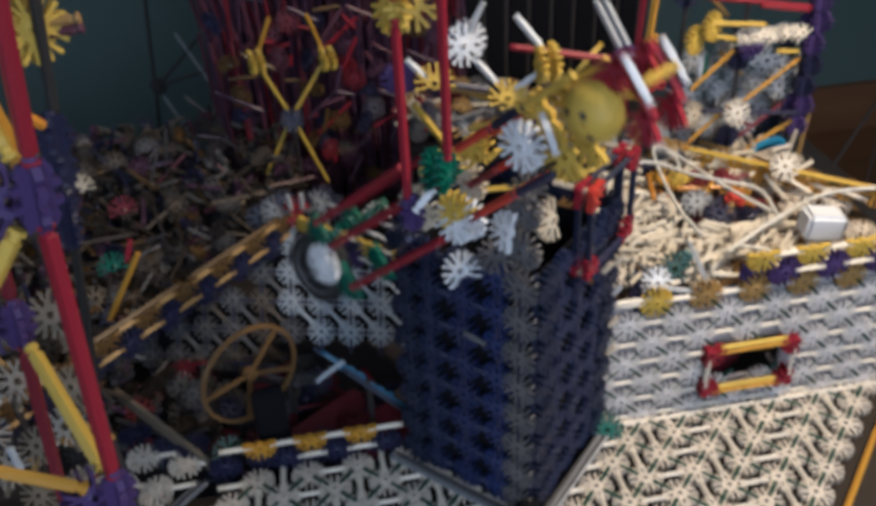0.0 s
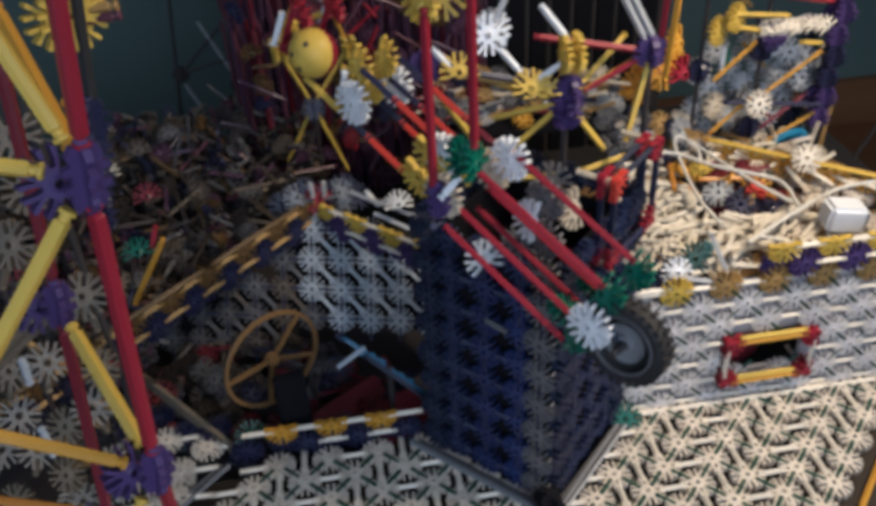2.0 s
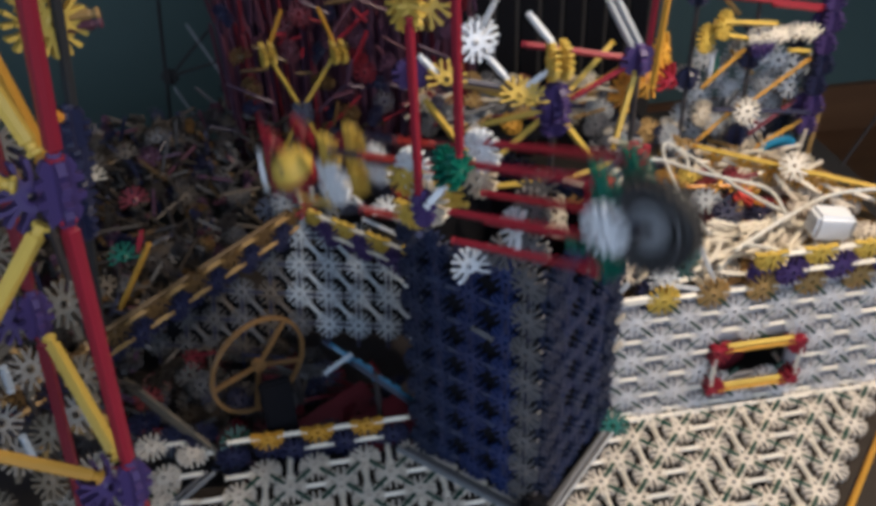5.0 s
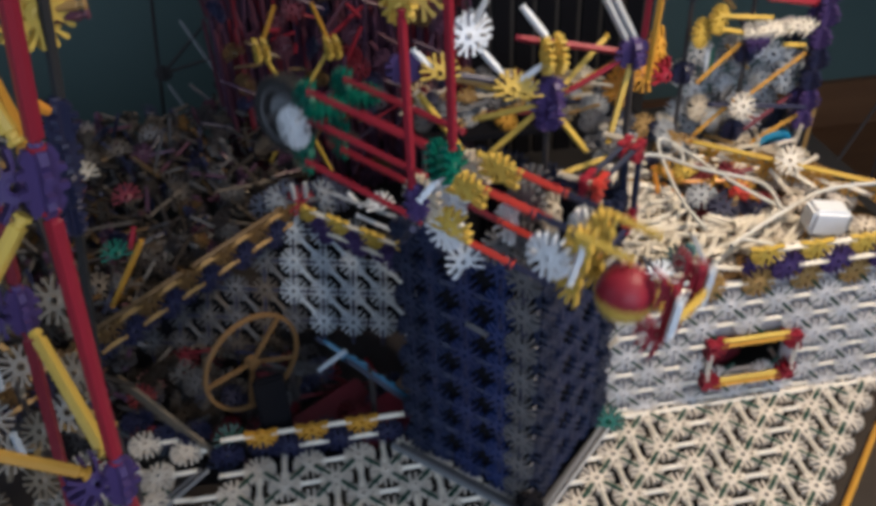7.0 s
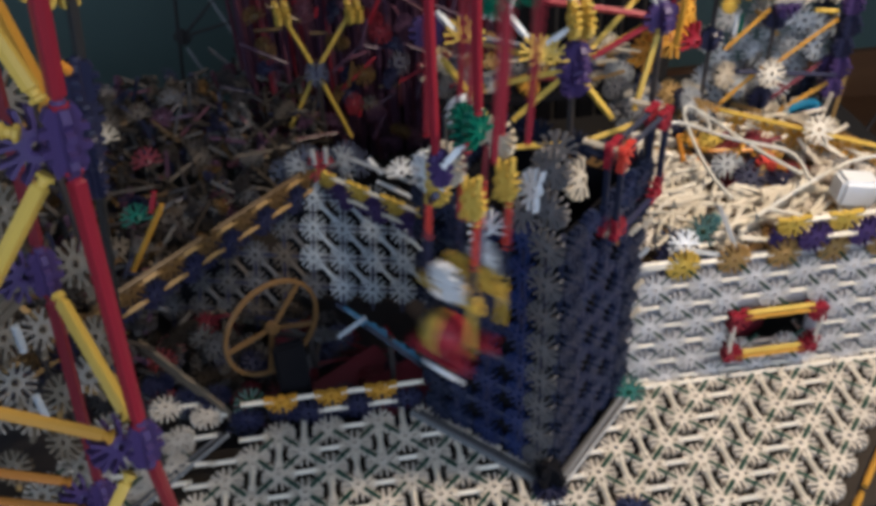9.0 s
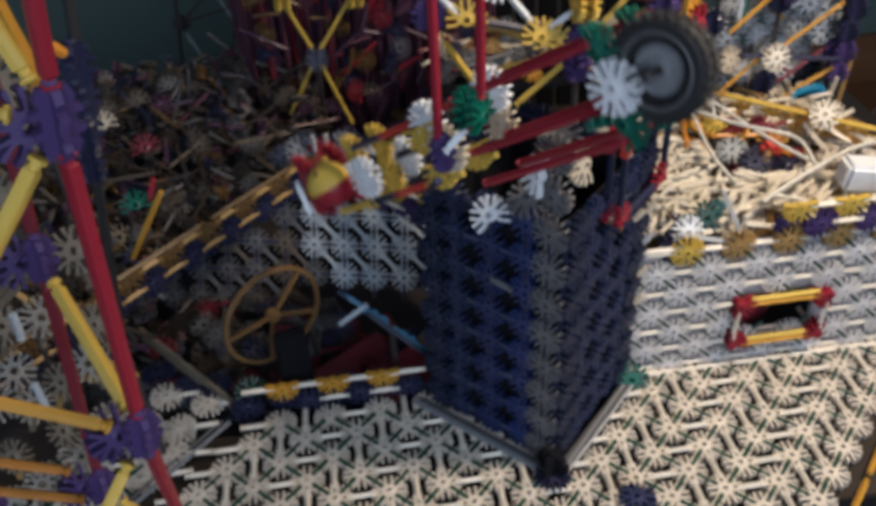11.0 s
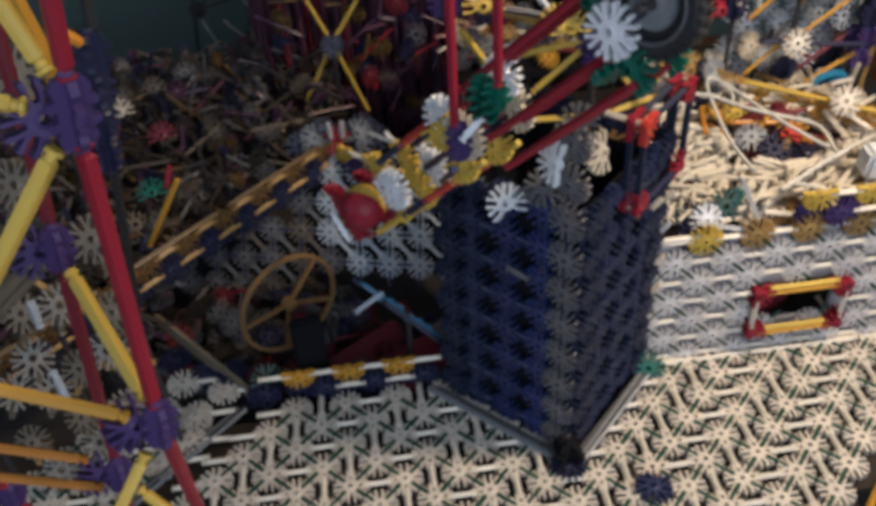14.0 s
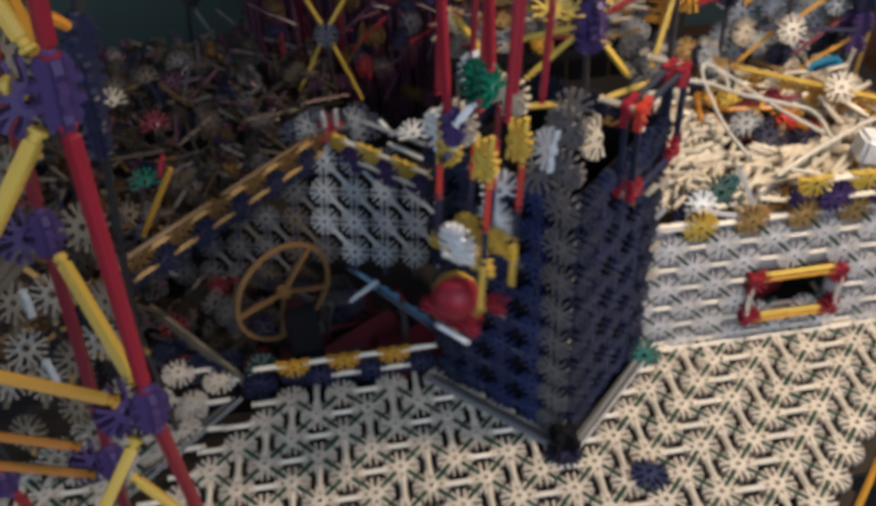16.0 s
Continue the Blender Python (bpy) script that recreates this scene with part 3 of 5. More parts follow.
def swing_posts():
    """Two red uprights and the axle block that carry the swinging arm."""
    t = thing("swing_post", (-0.265, -0.08, 0.30), "red rod uprights carrying the swinging arm's axle", "post")
    rod(t, (-0.262, -0.083, 0.395), (-0.262, -0.083, 0.547), "red", 0.006)
    rod(t, (-0.262, -0.083, 0.547), (-0.262, -0.083, 0.699), "red", 0.006)
    rod(t, (-0.237, -0.108, 0.450), (-0.237, -0.108, 0.602), "red", 0.004)
    child("connector", block_mesh("purple"), t, aim((-0.2595, -0.083, 0.402), (0, 0, 1), (1, -1, 0)) @ Matrix.Diagonal((0.62, 0.62, 1.0, 1)))
    rod(t, (-0.262, -0.075, 0.375), (-0.262, 0.02, 0.300), "navy", 0.006)
    for dx in (0, 0.008):
        child("connector", conn_mesh((0, 1, 2, 6, 7), "green"), t, aim((-0.241 + dx, -0.078 - dx, 0.428), (0.8, -0.5, 0.35), (0, 0, 1)))
    rod(t, (-0.2591, -0.092, 0.4081), (-0.2440, -0.088, 0.4215), "cold_white", 0.0)
    # yellow star and purple block higher up
    conn(t, (-0.262, -0.070, 0.545), (-0.9, -0.5, 0.2), (0, 0, 1), "yellow")
    conn(t, (-0.250, -0.076, 0.548), (-0.2, -0.9, 0.2), (0, 0, 1), "yellow")


BALL_SEAT = Matrix.Translation((0.1665, -0.004, 0.000))


def swing_arm():
    """The swinging arm in its own space: x along the arm to the ball, y across, z towards the front, axle at the origin."""
    t = thing("pendulum", (0, 0, 0), "swinging arm of red and yellow rods with ball and tyre", "pendulum")
    F, B = 0.0, -0.042

    def r(x0, x1, y, z, mat):
        rod(t, (x0, y, z), (x1, y, z), mat, 0.0)

    # tyre side: bundles of long red rods
    for y, z in ((0.034, F), (0.010, F), (-0.030, F), (0.034, B), (0.010, B), (-0.032, B)):
        r(-0.136, -0.008, y, z, "red")
    for z in (F, B):
        child("connector", conn_mesh(HALF5, "green"), t, aim((-0.137, 0.024, z - 0.003), (0, 0, 1), (0, 1, 0)))
        child("connector", conn_mesh(HALF5, "green"), t, aim((-0.137, -0.024, z - 0.003), (0, 0, 1), (0, 1, 0)))
        child("connector", conn_mesh(ALL8, "green"), t, aim((-0.125, 0.020, z - 0.010), (0, 1, 0.2), (1, 0, 0)))
    conn(t, (-0.1456, 0, 0.006), (0, 0, 1), (1, 0.2, 0), "cold_white")
    rod(t, (-0.171, 0, 0.012), (-0.171, 0, -0.040), "black", 0.0)
    m = Matrix.Translation((-0.171, 0, -0.009)) @ Matrix.Diagonal((1.06, 1.06, 1, 1))
    bm = bmesh.new()
    tube(bm, [(0.0145, -0.004), (0.019, -0.004), (0.021, -0.008), (0.027, -0.0085), (0.0295, -0.006), (0.030, 0), (0.0295, 0.006), (0.027, 0.0085), (0.021, 0.008), (0.019, 0.002), (0.0145, 0.002)], 32, closed=False)
    tyre = part("tyre", bm, "rubber", t, m, "black ribbed rubber tyre")
    bm = bmesh.new()
    tube(bm, [(0.0035, 0.006), (0.006, 0.006), (0.007, 0.003), (0.0125, 0.0028), (0.0148, 0.0040), (0.0148, -0.006), (0.0035, -0.006)], 32, closed=False)
    hub = child("hub", finish("hub", bm, "hub_grey"), t, m, "grey plastic wheel hub")
    tyre.parent, tyre.matrix_basis = hub, Matrix()
    bm = bmesh.new()
    for k in range(28):
        for side in (-1, 1):
            box(bm, Matrix.Rotation((k + 0.25 * side) * math.pi / 14, 4, "Z") @ Matrix.Translation((0.0298, 0, 0.0042 * side)), 0.0036, 0.0034, 0.0074)
    tread = child("tread", finish("tread", bm, "rubber"), hub, Matrix(), "knobbed black tread")
    bm = bmesh.new()
    tube(bm, [(0.0205, 0.0076), (0.0212, 0.0086), (0.0222, 0.0086), (0.0228, 0.0080)], 32, closed=False)
    child("rim_ring", finish("rim_ring", bm, "grey"), hub, Matrix(), "thin grey ring on the tyre's wall")
    for z in (F - 0.036, F - 0.004):
        rod(t, (-0.140, 0.0, z), (-0.171, 0.0, z), "slate", 0.0)
    # middle: axle stars
    for z in (0.012, -0.050):
        conn(t, (0.0, 0.0, z), (0, 0, 1), (1, 0, 0), "ivory")
    conn(t, (0.018, -0.022, 0.004), (0, 0, 1), (1, 0, 0), "cold_white")
    conn(t, (-0.012, -0.026, B), (0, 0, 1), (1, 0, 0), "cold_white")
    # ball side: stepped rods
    for y, z in ((0.022, F), (0.022, B)):
        r(0.008, 0.050, y, z, "yellow")
        r(0.046, 0.090, y, z, "scarlet")
        r(0.086, 0.122, y, z, "slate")
        r(0.116, 0.166, y, z, "yellow")
    for y, z in ((-0.026, F), (-0.026, B), (-0.004, B)):
        r(0.006, 0.040, y, z, "maroon")
        r(0.036, 0.080, y, z, "scarlet")
        r(0.076, 0.116, y, z, "navy")
    for x, y, z in ((0.030, 0.012, F), (0.030, 0.012, B), (0.026, -0.018, 0.006)):
        child("connector", conn_mesh(HALF5, "yellow"), t, aim((x, y, z), (0, 0, 1), (1, 0, 0)))
    conn(t, (0.109, 0, 0.006), (0, 0, 1), (1, 0.1, 0), "cold_white")
    conn(t, (0.111, 0, B - 0.004), (0, 0, 1), (1, 0.3, 0), "cold_white")
    for z in (F - 0.006, B + 0.006):
        child("connector", conn_mesh(HALF5, "yellow"), t, aim((0.130, 0.010, z), (0, 0, 1), (0, 1, 0)))
        child("connector", conn_mesh(HALF5, "yellow"), t, aim((0.128, -0.020, z), (0, 0, 1), (0, 1, 0)))
    rod(t, (0.128, -0.016, 0.004), (0.128, 0.012, -0.004), "cold_white", 0.0)
    # two-colour ball held by red clips; in its own space the yellow pole is -y
    ball = None
    for half, mat in ((-1, "yellow"), (1, "red")):
        bm = bmesh.new()
        prof = [(0.0202 * math.cos(a), 0.0202 * math.sin(a)) for a in [k * math.pi / 24 for k in range(0, 12)]] + [(0.002, 0.0202), (0.002, 0.012)]
        tube(bm, prof, 32, Vector((0, half, 0)).to_track_quat("Z", "X").to_matrix().to_4x4(), closed=False)
        if ball is None:
            ball = part("ball", bm, mat, t, BALL_SEAT, "glossy yellow half of the ball", True)
        else:
            part("ball_half", bm, mat, ball, Matrix(), "glossy red half of the ball", True)
    for d in ((-0.10, -0.85, -0.50), (-0.30, -0.80, 0.55), (0.2, -0.95, 0.2)):
        d = Vector(d).normalized()
        bm = bmesh.new()
        tube(bm, [(0.0024, -0.001), (0.0024, 0.0006)], 12, aim(d * 0.0200, d, (0, 0, 1)))
        part("ball_hole", bm, "black", ball, label="dark hole in the ball")
    for y in (0.014, -0.022):
        for z in (F - 0.002, B + 0.004):
            child("connector", conn_mesh(QUAD, "red"), t, aim((0.196, y, z), (0, 0.3, 1), (-1, 0.2, 0)))
    rod(t, (0.199, 0.018, F), (0.199, -0.026, F), "red", 0.0)
    rod(t, (0.199, 0.018, B), (0.199, -0.026, B), "red", 0.0)
    for z in (F + 0.005, B - 0.003):
        rod(t, (0.2045, -0.017, z), (0.2045, 0.015, z), "cold_white", 0.0)
    rod(t, (0.186, -0.004, 0.0), (0.204, -0.004, -0.010), "yellow", 0.0)
    rod(t, (0.205, -0.004, B), (0.205, -0.004, F), "yellow", 0.0)
    return t, ball


def front_mast():
    """The near mast: red uprights, purple corner connectors, yellow braces."""
    t = thing("lattice_mast", (-0.47, -0.31, -0.085), "mast of red uprights with purple corners and yellow braces", "mast")
    A = [Vector((-0.441, -0.260, 0.152)), Vector((-0.4296, -0.298, 0.299)), Vector((-0.418, -0.336, 0.444)), Vector((-0.408, -0.335, 0.586)), Vector((-0.388, -0.337, 0.738))]
    off_c = Vector((-0.105, 0.030, 0.030))
    Bc = [Vector((-0.462, -0.261, 0.482)) + Vector((0.012, 0.011, 0.145)) * (k - 2) for k in range(5)]
    Cc = [a + off_c for a in A]
    BR = [Vector(p) for p in ((-0.440, -0.308, 0.660), (-0.456, -0.336, 0.600), (-0.480, -0.366, 0.495), (-0.512, -0.348, 0.516), (-0.575, -0.278, 0.402), (-0.575, -0.284, 0.384), (-0.466, -0.376, 0.380))]
    for col, mat in ((A, "red"), (Bc, "maroon"), (Cc, "red")):
        for k in range(4):
            rod(t, col[k], col[k + 1], mat)
            child("connector", block_mesh("purple"), t, aim(col[k], (0.13, -0.01, 1), (1, 0.6, 0)) @ Matrix.Diagonal((0.46, 0.46, 0.95, 1)))
            child("connector", conn_mesh(HALF5, "purple"), t, aim(col[k] + Vector((-0.012, 0.006, -0.004)), (0.5, -0.8, 0.2), (0, 0, 1)) @ Matrix.Diagonal((0.72, 0.72, 1, 1)))
        rod(t, col[0] - Vector((0.02, 0, 0.205)), col[0], mat, 0.004)
    for p, q, mat in ((A[3], BR[0], "yellow"), (A[3], BR[1], "yellow"), (A[3], BR[2], "yellow"), (Bc[2], A[2], "yellow"), (A[2], BR[3], "amber"), (Bc[1] + Vector((0, 0, 0.010)), BR[4], "honey"), (Bc[1] - Vector((0, 0, 0.014)), BR[5], "honey"),
                      (A[2], BR[6], "yellow"), (Bc[3], A[3], "amber"), (Bc[1], A[1], "yellow"), (A[1], BR[6], "amber")):
        rod(t, p, q, mat, 0.013)
    # two cream rods, their shade put into the colour
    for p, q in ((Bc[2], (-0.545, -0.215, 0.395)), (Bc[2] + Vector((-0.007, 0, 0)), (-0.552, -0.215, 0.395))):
        rod(t, p, q, "shaded_pale", 0.012)


def mast_wall():
    """White stars and pale rods on the frame behind the near mast, shade put into their colour."""
    t = thing("star_frame", (-0.58, 0.0, -0.085), "frame of white stars behind the near mast, shade in their colour", "frame")
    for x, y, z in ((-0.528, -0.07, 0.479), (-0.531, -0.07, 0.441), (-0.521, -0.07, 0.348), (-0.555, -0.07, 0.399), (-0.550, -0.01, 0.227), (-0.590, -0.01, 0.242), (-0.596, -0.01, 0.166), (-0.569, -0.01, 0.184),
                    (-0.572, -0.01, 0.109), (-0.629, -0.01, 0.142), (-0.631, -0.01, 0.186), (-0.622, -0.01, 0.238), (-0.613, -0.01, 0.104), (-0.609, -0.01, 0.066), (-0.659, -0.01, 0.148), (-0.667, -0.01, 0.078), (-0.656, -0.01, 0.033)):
        conn(t, (x, y, z), (rng.uniform(-0.3, 0.5), -1, 0.6), (1, 0, rng.uniform(-0.5, 0.5)), "shaded_pale")
        rod(t, (x, y, z), (x + rng.uniform(-0.025, 0.01), y + 0.005, z - 0.045), rng.choice(("shaded_pale", "shaded_pale", "tan")), 0.009)
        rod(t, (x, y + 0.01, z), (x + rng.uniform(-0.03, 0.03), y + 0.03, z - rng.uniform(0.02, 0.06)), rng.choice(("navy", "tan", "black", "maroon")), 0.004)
    for x in (-0.55, -0.62):
        rod(t, (x, 0.03, -0.085), (x, 0.03, 0.46), "black", 0.0)
    for k in range(14):
        p = (rng.uniform(-0.68, -0.58), rng.uniform(0.02, 0.06), rng.uniform(0.08, 0.36))
        conn(t, p, (rng.uniform(-1, 1), -1, 0.5), (1, 0, rng.uniform(-1, 1)), rng.choice(("navy", "smoke", "maroon", "navy", "black")), rng.choice((HALF5, ALL8, QUAD)))
    for p, q, mat in (((-0.5656, -0.1, 0.322), (-0.5673, -0.1, 0.298), "cool_grey"), ((-0.5731, -0.1, 0.253), (-0.5729, -0.1, 0.222), "cool_grey"), ((-0.5328, -0.1, 0.2136), (-0.5166, -0.1, 0.2265), "shaded_pale"),
                      ((-0.63, 0.0, 0.30), (-0.58, 0.0, 0.22), "tan")):
        rod(t, p, q, mat, 0.0)


def dark_mast():
    """A black rod with a yellow star, rising behind the near mast."""
    t = thing("rod_stand", (-0.50, -0.13, -0.085), "thin black upright rod topped by a yellow star", "stand")
    rod(t, (-0.440, -0.150, 0.620), (-0.452, -0.150, 0.530), "rubber", 0.0)
    rod(t, (-0.452, -0.150, 0.530), (-0.530, -0.020, 0.220), "rubber", 0.0)
    rod(t, (-0.530, -0.020, 0.220), (-0.5912, 0.0675, -0.085), "rubber", 0.0)
    for k in range(4):
        p = Vector((-0.4545, -0.1525, 0.523)) + Vector((-0.006, 0.009, -0.025)) * k
        child("connector", block_mesh("navy"), t, aim(p, (0.1, 0, 1), (1, 0.5 * k, 0)) @ Matrix.Diagonal((0.6, 0.6, 0.9, 1)))
    for dx in (0, 0.007):
        conn(t, (-0.4570 + dx, -0.146, 0.578), (1, -1.4, 0.15), (0, 0, 1), "yellow")
    rod(t, (-0.4637, -0.14, 0.5761), (-0.4274, -0.14, 0.5790), "tan", 0.0)
    rod(t, (-0.4683, -0.14, 0.5701), (-0.4274, -0.14, 0.5740), "wine", 0.0)
    rod(t, (-0.456, -0.160, 0.532), (-0.461, -0.165, 0.540), "orange", 0.0)


def mid_tower():
    """The frame on the blue tower's top: purple hub, yellow spokes, white stars."""
    t = thing("spoke_frame", (-0.114, 0.099, 0.30), "open frame of yellow rods round a purple hub", "frame")
    hub = Vector((-0.114, 0.099, 0.376))
    block(t, hub, (0, 0, 1), (1, 0, 0), "purple")
    block(t, hub - Vector((0, 0, 0.012)), (0, 0, 1), (1, 1, 0), "purple")
    block(t, hub + Vector((0, -0.004, 0.012)), (0, 0, 1), (1, 0.4, 0), "purple")
    for q in ((-0.176, 0.099, 0.324), (-0.072, 0.086, 0.320), (-0.037, 0.107, 0.413), (-0.192, 0.100, 0.366), (-0.193, 0.107, 0.405), (-0.041, 0.140, 0.425)):
        rod(t, hub, q, "yellow", 0.010)
    rod(t, hub + Vector((0.008, 0, 0.004)), (-0.037, 0.099, 0.416), "red", 0.010)
    rod(t, hub, (-0.114, 0.099, 0.298), "black", 0.004)
    for p, q in (((-0.176, 0.082, 0.312), (-0.123, 0.074, 0.315)), ((-0.106, 0.074, 0.315), (-0.057, 0.082, 0.323))):
        rod(t, p, q, "yellow", 0.002)
    corner = Vector((-0.037, 0.099, 0.416))
    block(t, corner, (0, 0, 1), (1, 0, 0), "purple")
    rod(t, corner, (-0.037, 0.099, 0.175), "black", 0.010)
    rod(t, corner + Vector((0.008, 0, 0)), (-0.024, 0.099, 0.532), "red", 0.010)
    rod(t, (-0.023, 0.095, 0.384), (-0.016, 0.095, 0.507), "amber", 0.004)
    rod(t, corner, (-0.151, 0.107, 0.440), "red", 0.008)
    rod(t, corner, (-0.065, 0.074, 0.331), "yellow", 0.010)
    for a in (0, 0.008):
        rod(t, corner + Vector((a, 0, 0)), (-0.0735 + a, 0.107, 0.4826), "silver", 0.012)
    # white star with white spokes, yellow half stars
    star = Vector((-0.186, 0.099, 0.447))
    conn(t, star, (0, -1, 0.3), (1, 0, 0), "cold_white")
    conn(t, star + Vector((0.006, 0.012, 0)), (0.2, -1, 0.2), (1, 0, 0.2), "cold_white")
    rod(t, star, (-0.147, 0.099, 0.397), "cold_white", 0.016)
    rod(t, star, (-0.160, 0.107, 0.491), "silver", 0.012)
    rod(t, (-0.143, 0.095, 0.473), (-0.114, 0.095, 0.435), "cold_white", 0.004)
    rod(t, (-0.149, 0.095, 0.397), (-0.116, 0.095, 0.419), "cold_white", 0.006)
    rod(t, (-0.239, 0.095, 0.446), (-0.215, 0.095, 0.417), "cold_white", 0.006)
    for x, z in ((-0.213, 0.419), (-0.149, 0.397), (-0.139, 0.392)):
        child("connector", conn_mesh(HALF5, "yellow"), t, aim((x, 0.090, z), (0, -1, 0.6), (1, 0, 0)))
    for dx in (-0.006, 0.006):
        child("connector", conn_mesh(HALF5, "yellow"), t, aim((-0.1137 + dx, 0.0945, 0.425), (1, 0.15, 0), (0, 0, 1)))
    rod(t, (-0.213, 0.099, 0.417), (-0.139, 0.099, 0.397), "navy", 0.006)
    rod(t, (-0.213, 0.103, 0.411), (-0.114, 0.103, 0.384), "tan", 0.006)
    rod(t, (-0.233, 0.099, 0.401), (-0.192, 0.099, 0.335), "yellow", 0.004)
    block(t, (-0.242, 0.099, 0.424), (0, 0, 1), (1, 0, 0), "purple")
    for k in range(6):
        child("connector", conn_mesh(HALF5, "amber" if k % 2 else "orange"), t, aim((-0.041 + 0.010 * k, 0.107 + 0.008 * k, 0.380 + 0.010 * (k % 3)), (0.3 * k - 0.8, -1, 0.3), (0, 0, 1)))
    child("connector", conn_mesh(QUAD, "red"), t, aim((0.000, 0.108, 0.386), (0.3, -1, 0.2), (0, 0, 1)))


def side_panel():
    """The braced panel at the back of the lit platform."""
    t = thing("braced_tower", (0.22, 0.36, -0.085), "braced panel of yellow diagonals, purple corners, white stars", "tower")
    y = 0.36
    L = [Vector((0.137, y, 0.05 + 0.1085 * k)) for k in range(5)]
    R = [Vector((0.305, y, 0.105 + 0.1085 * k)) for k in range(5)]
    M = [Vector((0.212, y - 0.01, 0.075 + 0.1085 * k)) for k in range(5)]
    for col in (L, M, R):
        for k in range(4):
            rod(t, col[k], col[k + 1], "black")
            block(t, col[k], (0, 0, 1), (1, 0, 0), "purple" if col is R else "navy")
        rod(t, (col[0].x, col[0].y, -0.085), col[0], "black", 0.004)
    rod(t, (0.150, y - 0.02, 0.183), (0.205, y - 0.02, 0.235), "amber", 0.004)
    rod(t, (0.205, y - 0.02, 0.148), (0.300, y - 0.02, 0.203), "amber", 0.006)
    rod(t, (0.145, y - 0.02, 0.258), (0.200, y - 0.02, 0.310), "amber", 0.004)
    rod(t, (0.215, y - 0.02, 0.232), (0.292, y - 0.02, 0.290), "amber", 0.006)
    rod(t, (0.152, y - 0.03, 0.335), (0.195, y - 0.03, 0.325), "yellow", 0.002)
    rod(t, (0.150, y - 0.03, 0.350), (0.23, y - 0.03, 0.34), "yellow", 0.002)
    rod(t, (0.215, y - 0.03, 0.365), (0.283, y - 0.03, 0.352), "red", 0.002)
    rod(t, (0.16, y - 0.03, 0.235), (0.30, y - 0.03, 0.215), "navy", 0.002)
    rod(t, (0.215, y, 0.16), (0.30, y, 0.225), "maroon", 0.004)
    conn(t, (0.206, y - 0.035, 0.230), (0, -1, 0.4), (1, 0, 0.2), "white")
    for x, z, mat in ((0.250, 0.245, "silver"), (0.285, 0.238, "silver"), (0.262, 0.275, "silver"), (0.190, 0.195, "silver"), (0.225, 0.19, "silver"), (0.235, 0.290, "cold_white"), (0.28, 0.265, "silver"), (0.17, 0.21, "ivory")):
        conn(t, (x, y + 0.01, z), (rng.uniform(-0.4, 0.4), -1, 0.3), (1, 0, rng.uniform(-1, 1)), mat)
    for k in range(5):
        child("connector", conn_mesh(HALF5, "white"), t, aim((0.21 + 0.017 * k, y - 0.03, 0.322 + 0.003 * (k % 2)), (0.1, -0.5, 1), (1, 0.2 * k, 0)))
    rod(t, (0.245, y - 0.035, 0.307), (0.275, y - 0.035, 0.303), "yellow", 0.0)
    for x, z in ((0.140, 0.330), (0.160, 0.345)):
        conn(t, (x, y - 0.03, z), (0.6, -1, 0.2), (0, 0, 1), "yellow")
    block(t, (0.215, y - 0.025, 0.312), (1, 0, 0.2), (0, 0, 1), "purple")
    rod(t, (0.162, y - 0.01, 0.30), (0.162, y - 0.01, 0.27), "cold_white", 0.0)
    rod(t, (0.168, y - 0.01, 0.30), (0.168, y - 0.01, 0.265), "green", 0.0)
    rod(t, (0.305, y - 0.02, 0.185), (0.300, y - 0.02, 0.150), "ivory", 0.0)
    rod(t, (0.3182, y - 0.02, 0.2178), (0.3146, y - 0.02, 0.1342), "tan", 0.0)
    for i in range(9):
        for k in range(6):
            if (i + k) % 2 == 0:
                conn(t, (0.150 + i * HALF * 0.78, y + 0.03, 0.145 + k * HALF), (rng.uniform(-0.25, 0.25), -1, 0.25), (1, 0, rng.uniform(-0.3, 0.3)), rng.choice(("silver", "grey", "white", "slate", "cold_white")))
    for k in range(16):
        p = Vector((rng.uniform(0.13, 0.31), y + 0.015, rng.uniform(0.14, 0.34)))
        rod(t, p, p + Vector((rng.uniform(-0.04, 0.04), 0.005, rng.uniform(-0.04, 0.04))), rng.choice(("maroon", "green", "tan", "grey", "navy", "ivory")), 0.0)
    for k in range(7):
        block(t, (0.306 + 0.004 * (k % 2), y - 0.012, 0.19 + 0.028 * k), (0, 0, 1), (1, 0.5, 0), "purple" if k not in (2, 3) else "navy")
    rod(t, (0.15, y - 0.02, 0.378), (0.29, y - 0.02, 0.352), "red", 0.0)
    # curved blue track piece
    bm = bmesh.new()
    for k in range(9):
        a = 0.5 + k * 0.16
        box(bm, Matrix.Translation((0.255 + 0.034 * math.cos(a + 1.0), y - 0.03, 0.166 + 0.020 * math.sin(a + 1.0) - 0.02)) @ Matrix.Rotation(-(a + 1.0) - math.pi / 2 + 0.3, 4, "Y"), 0.009, 0.012, 0.007)
    bmesh.ops.translate(bm, verts=bm.verts[:], vec=(0.02, 0, 0.012))
    part("track_piece", bm, "cyan", t, label="curved bright blue track piece")


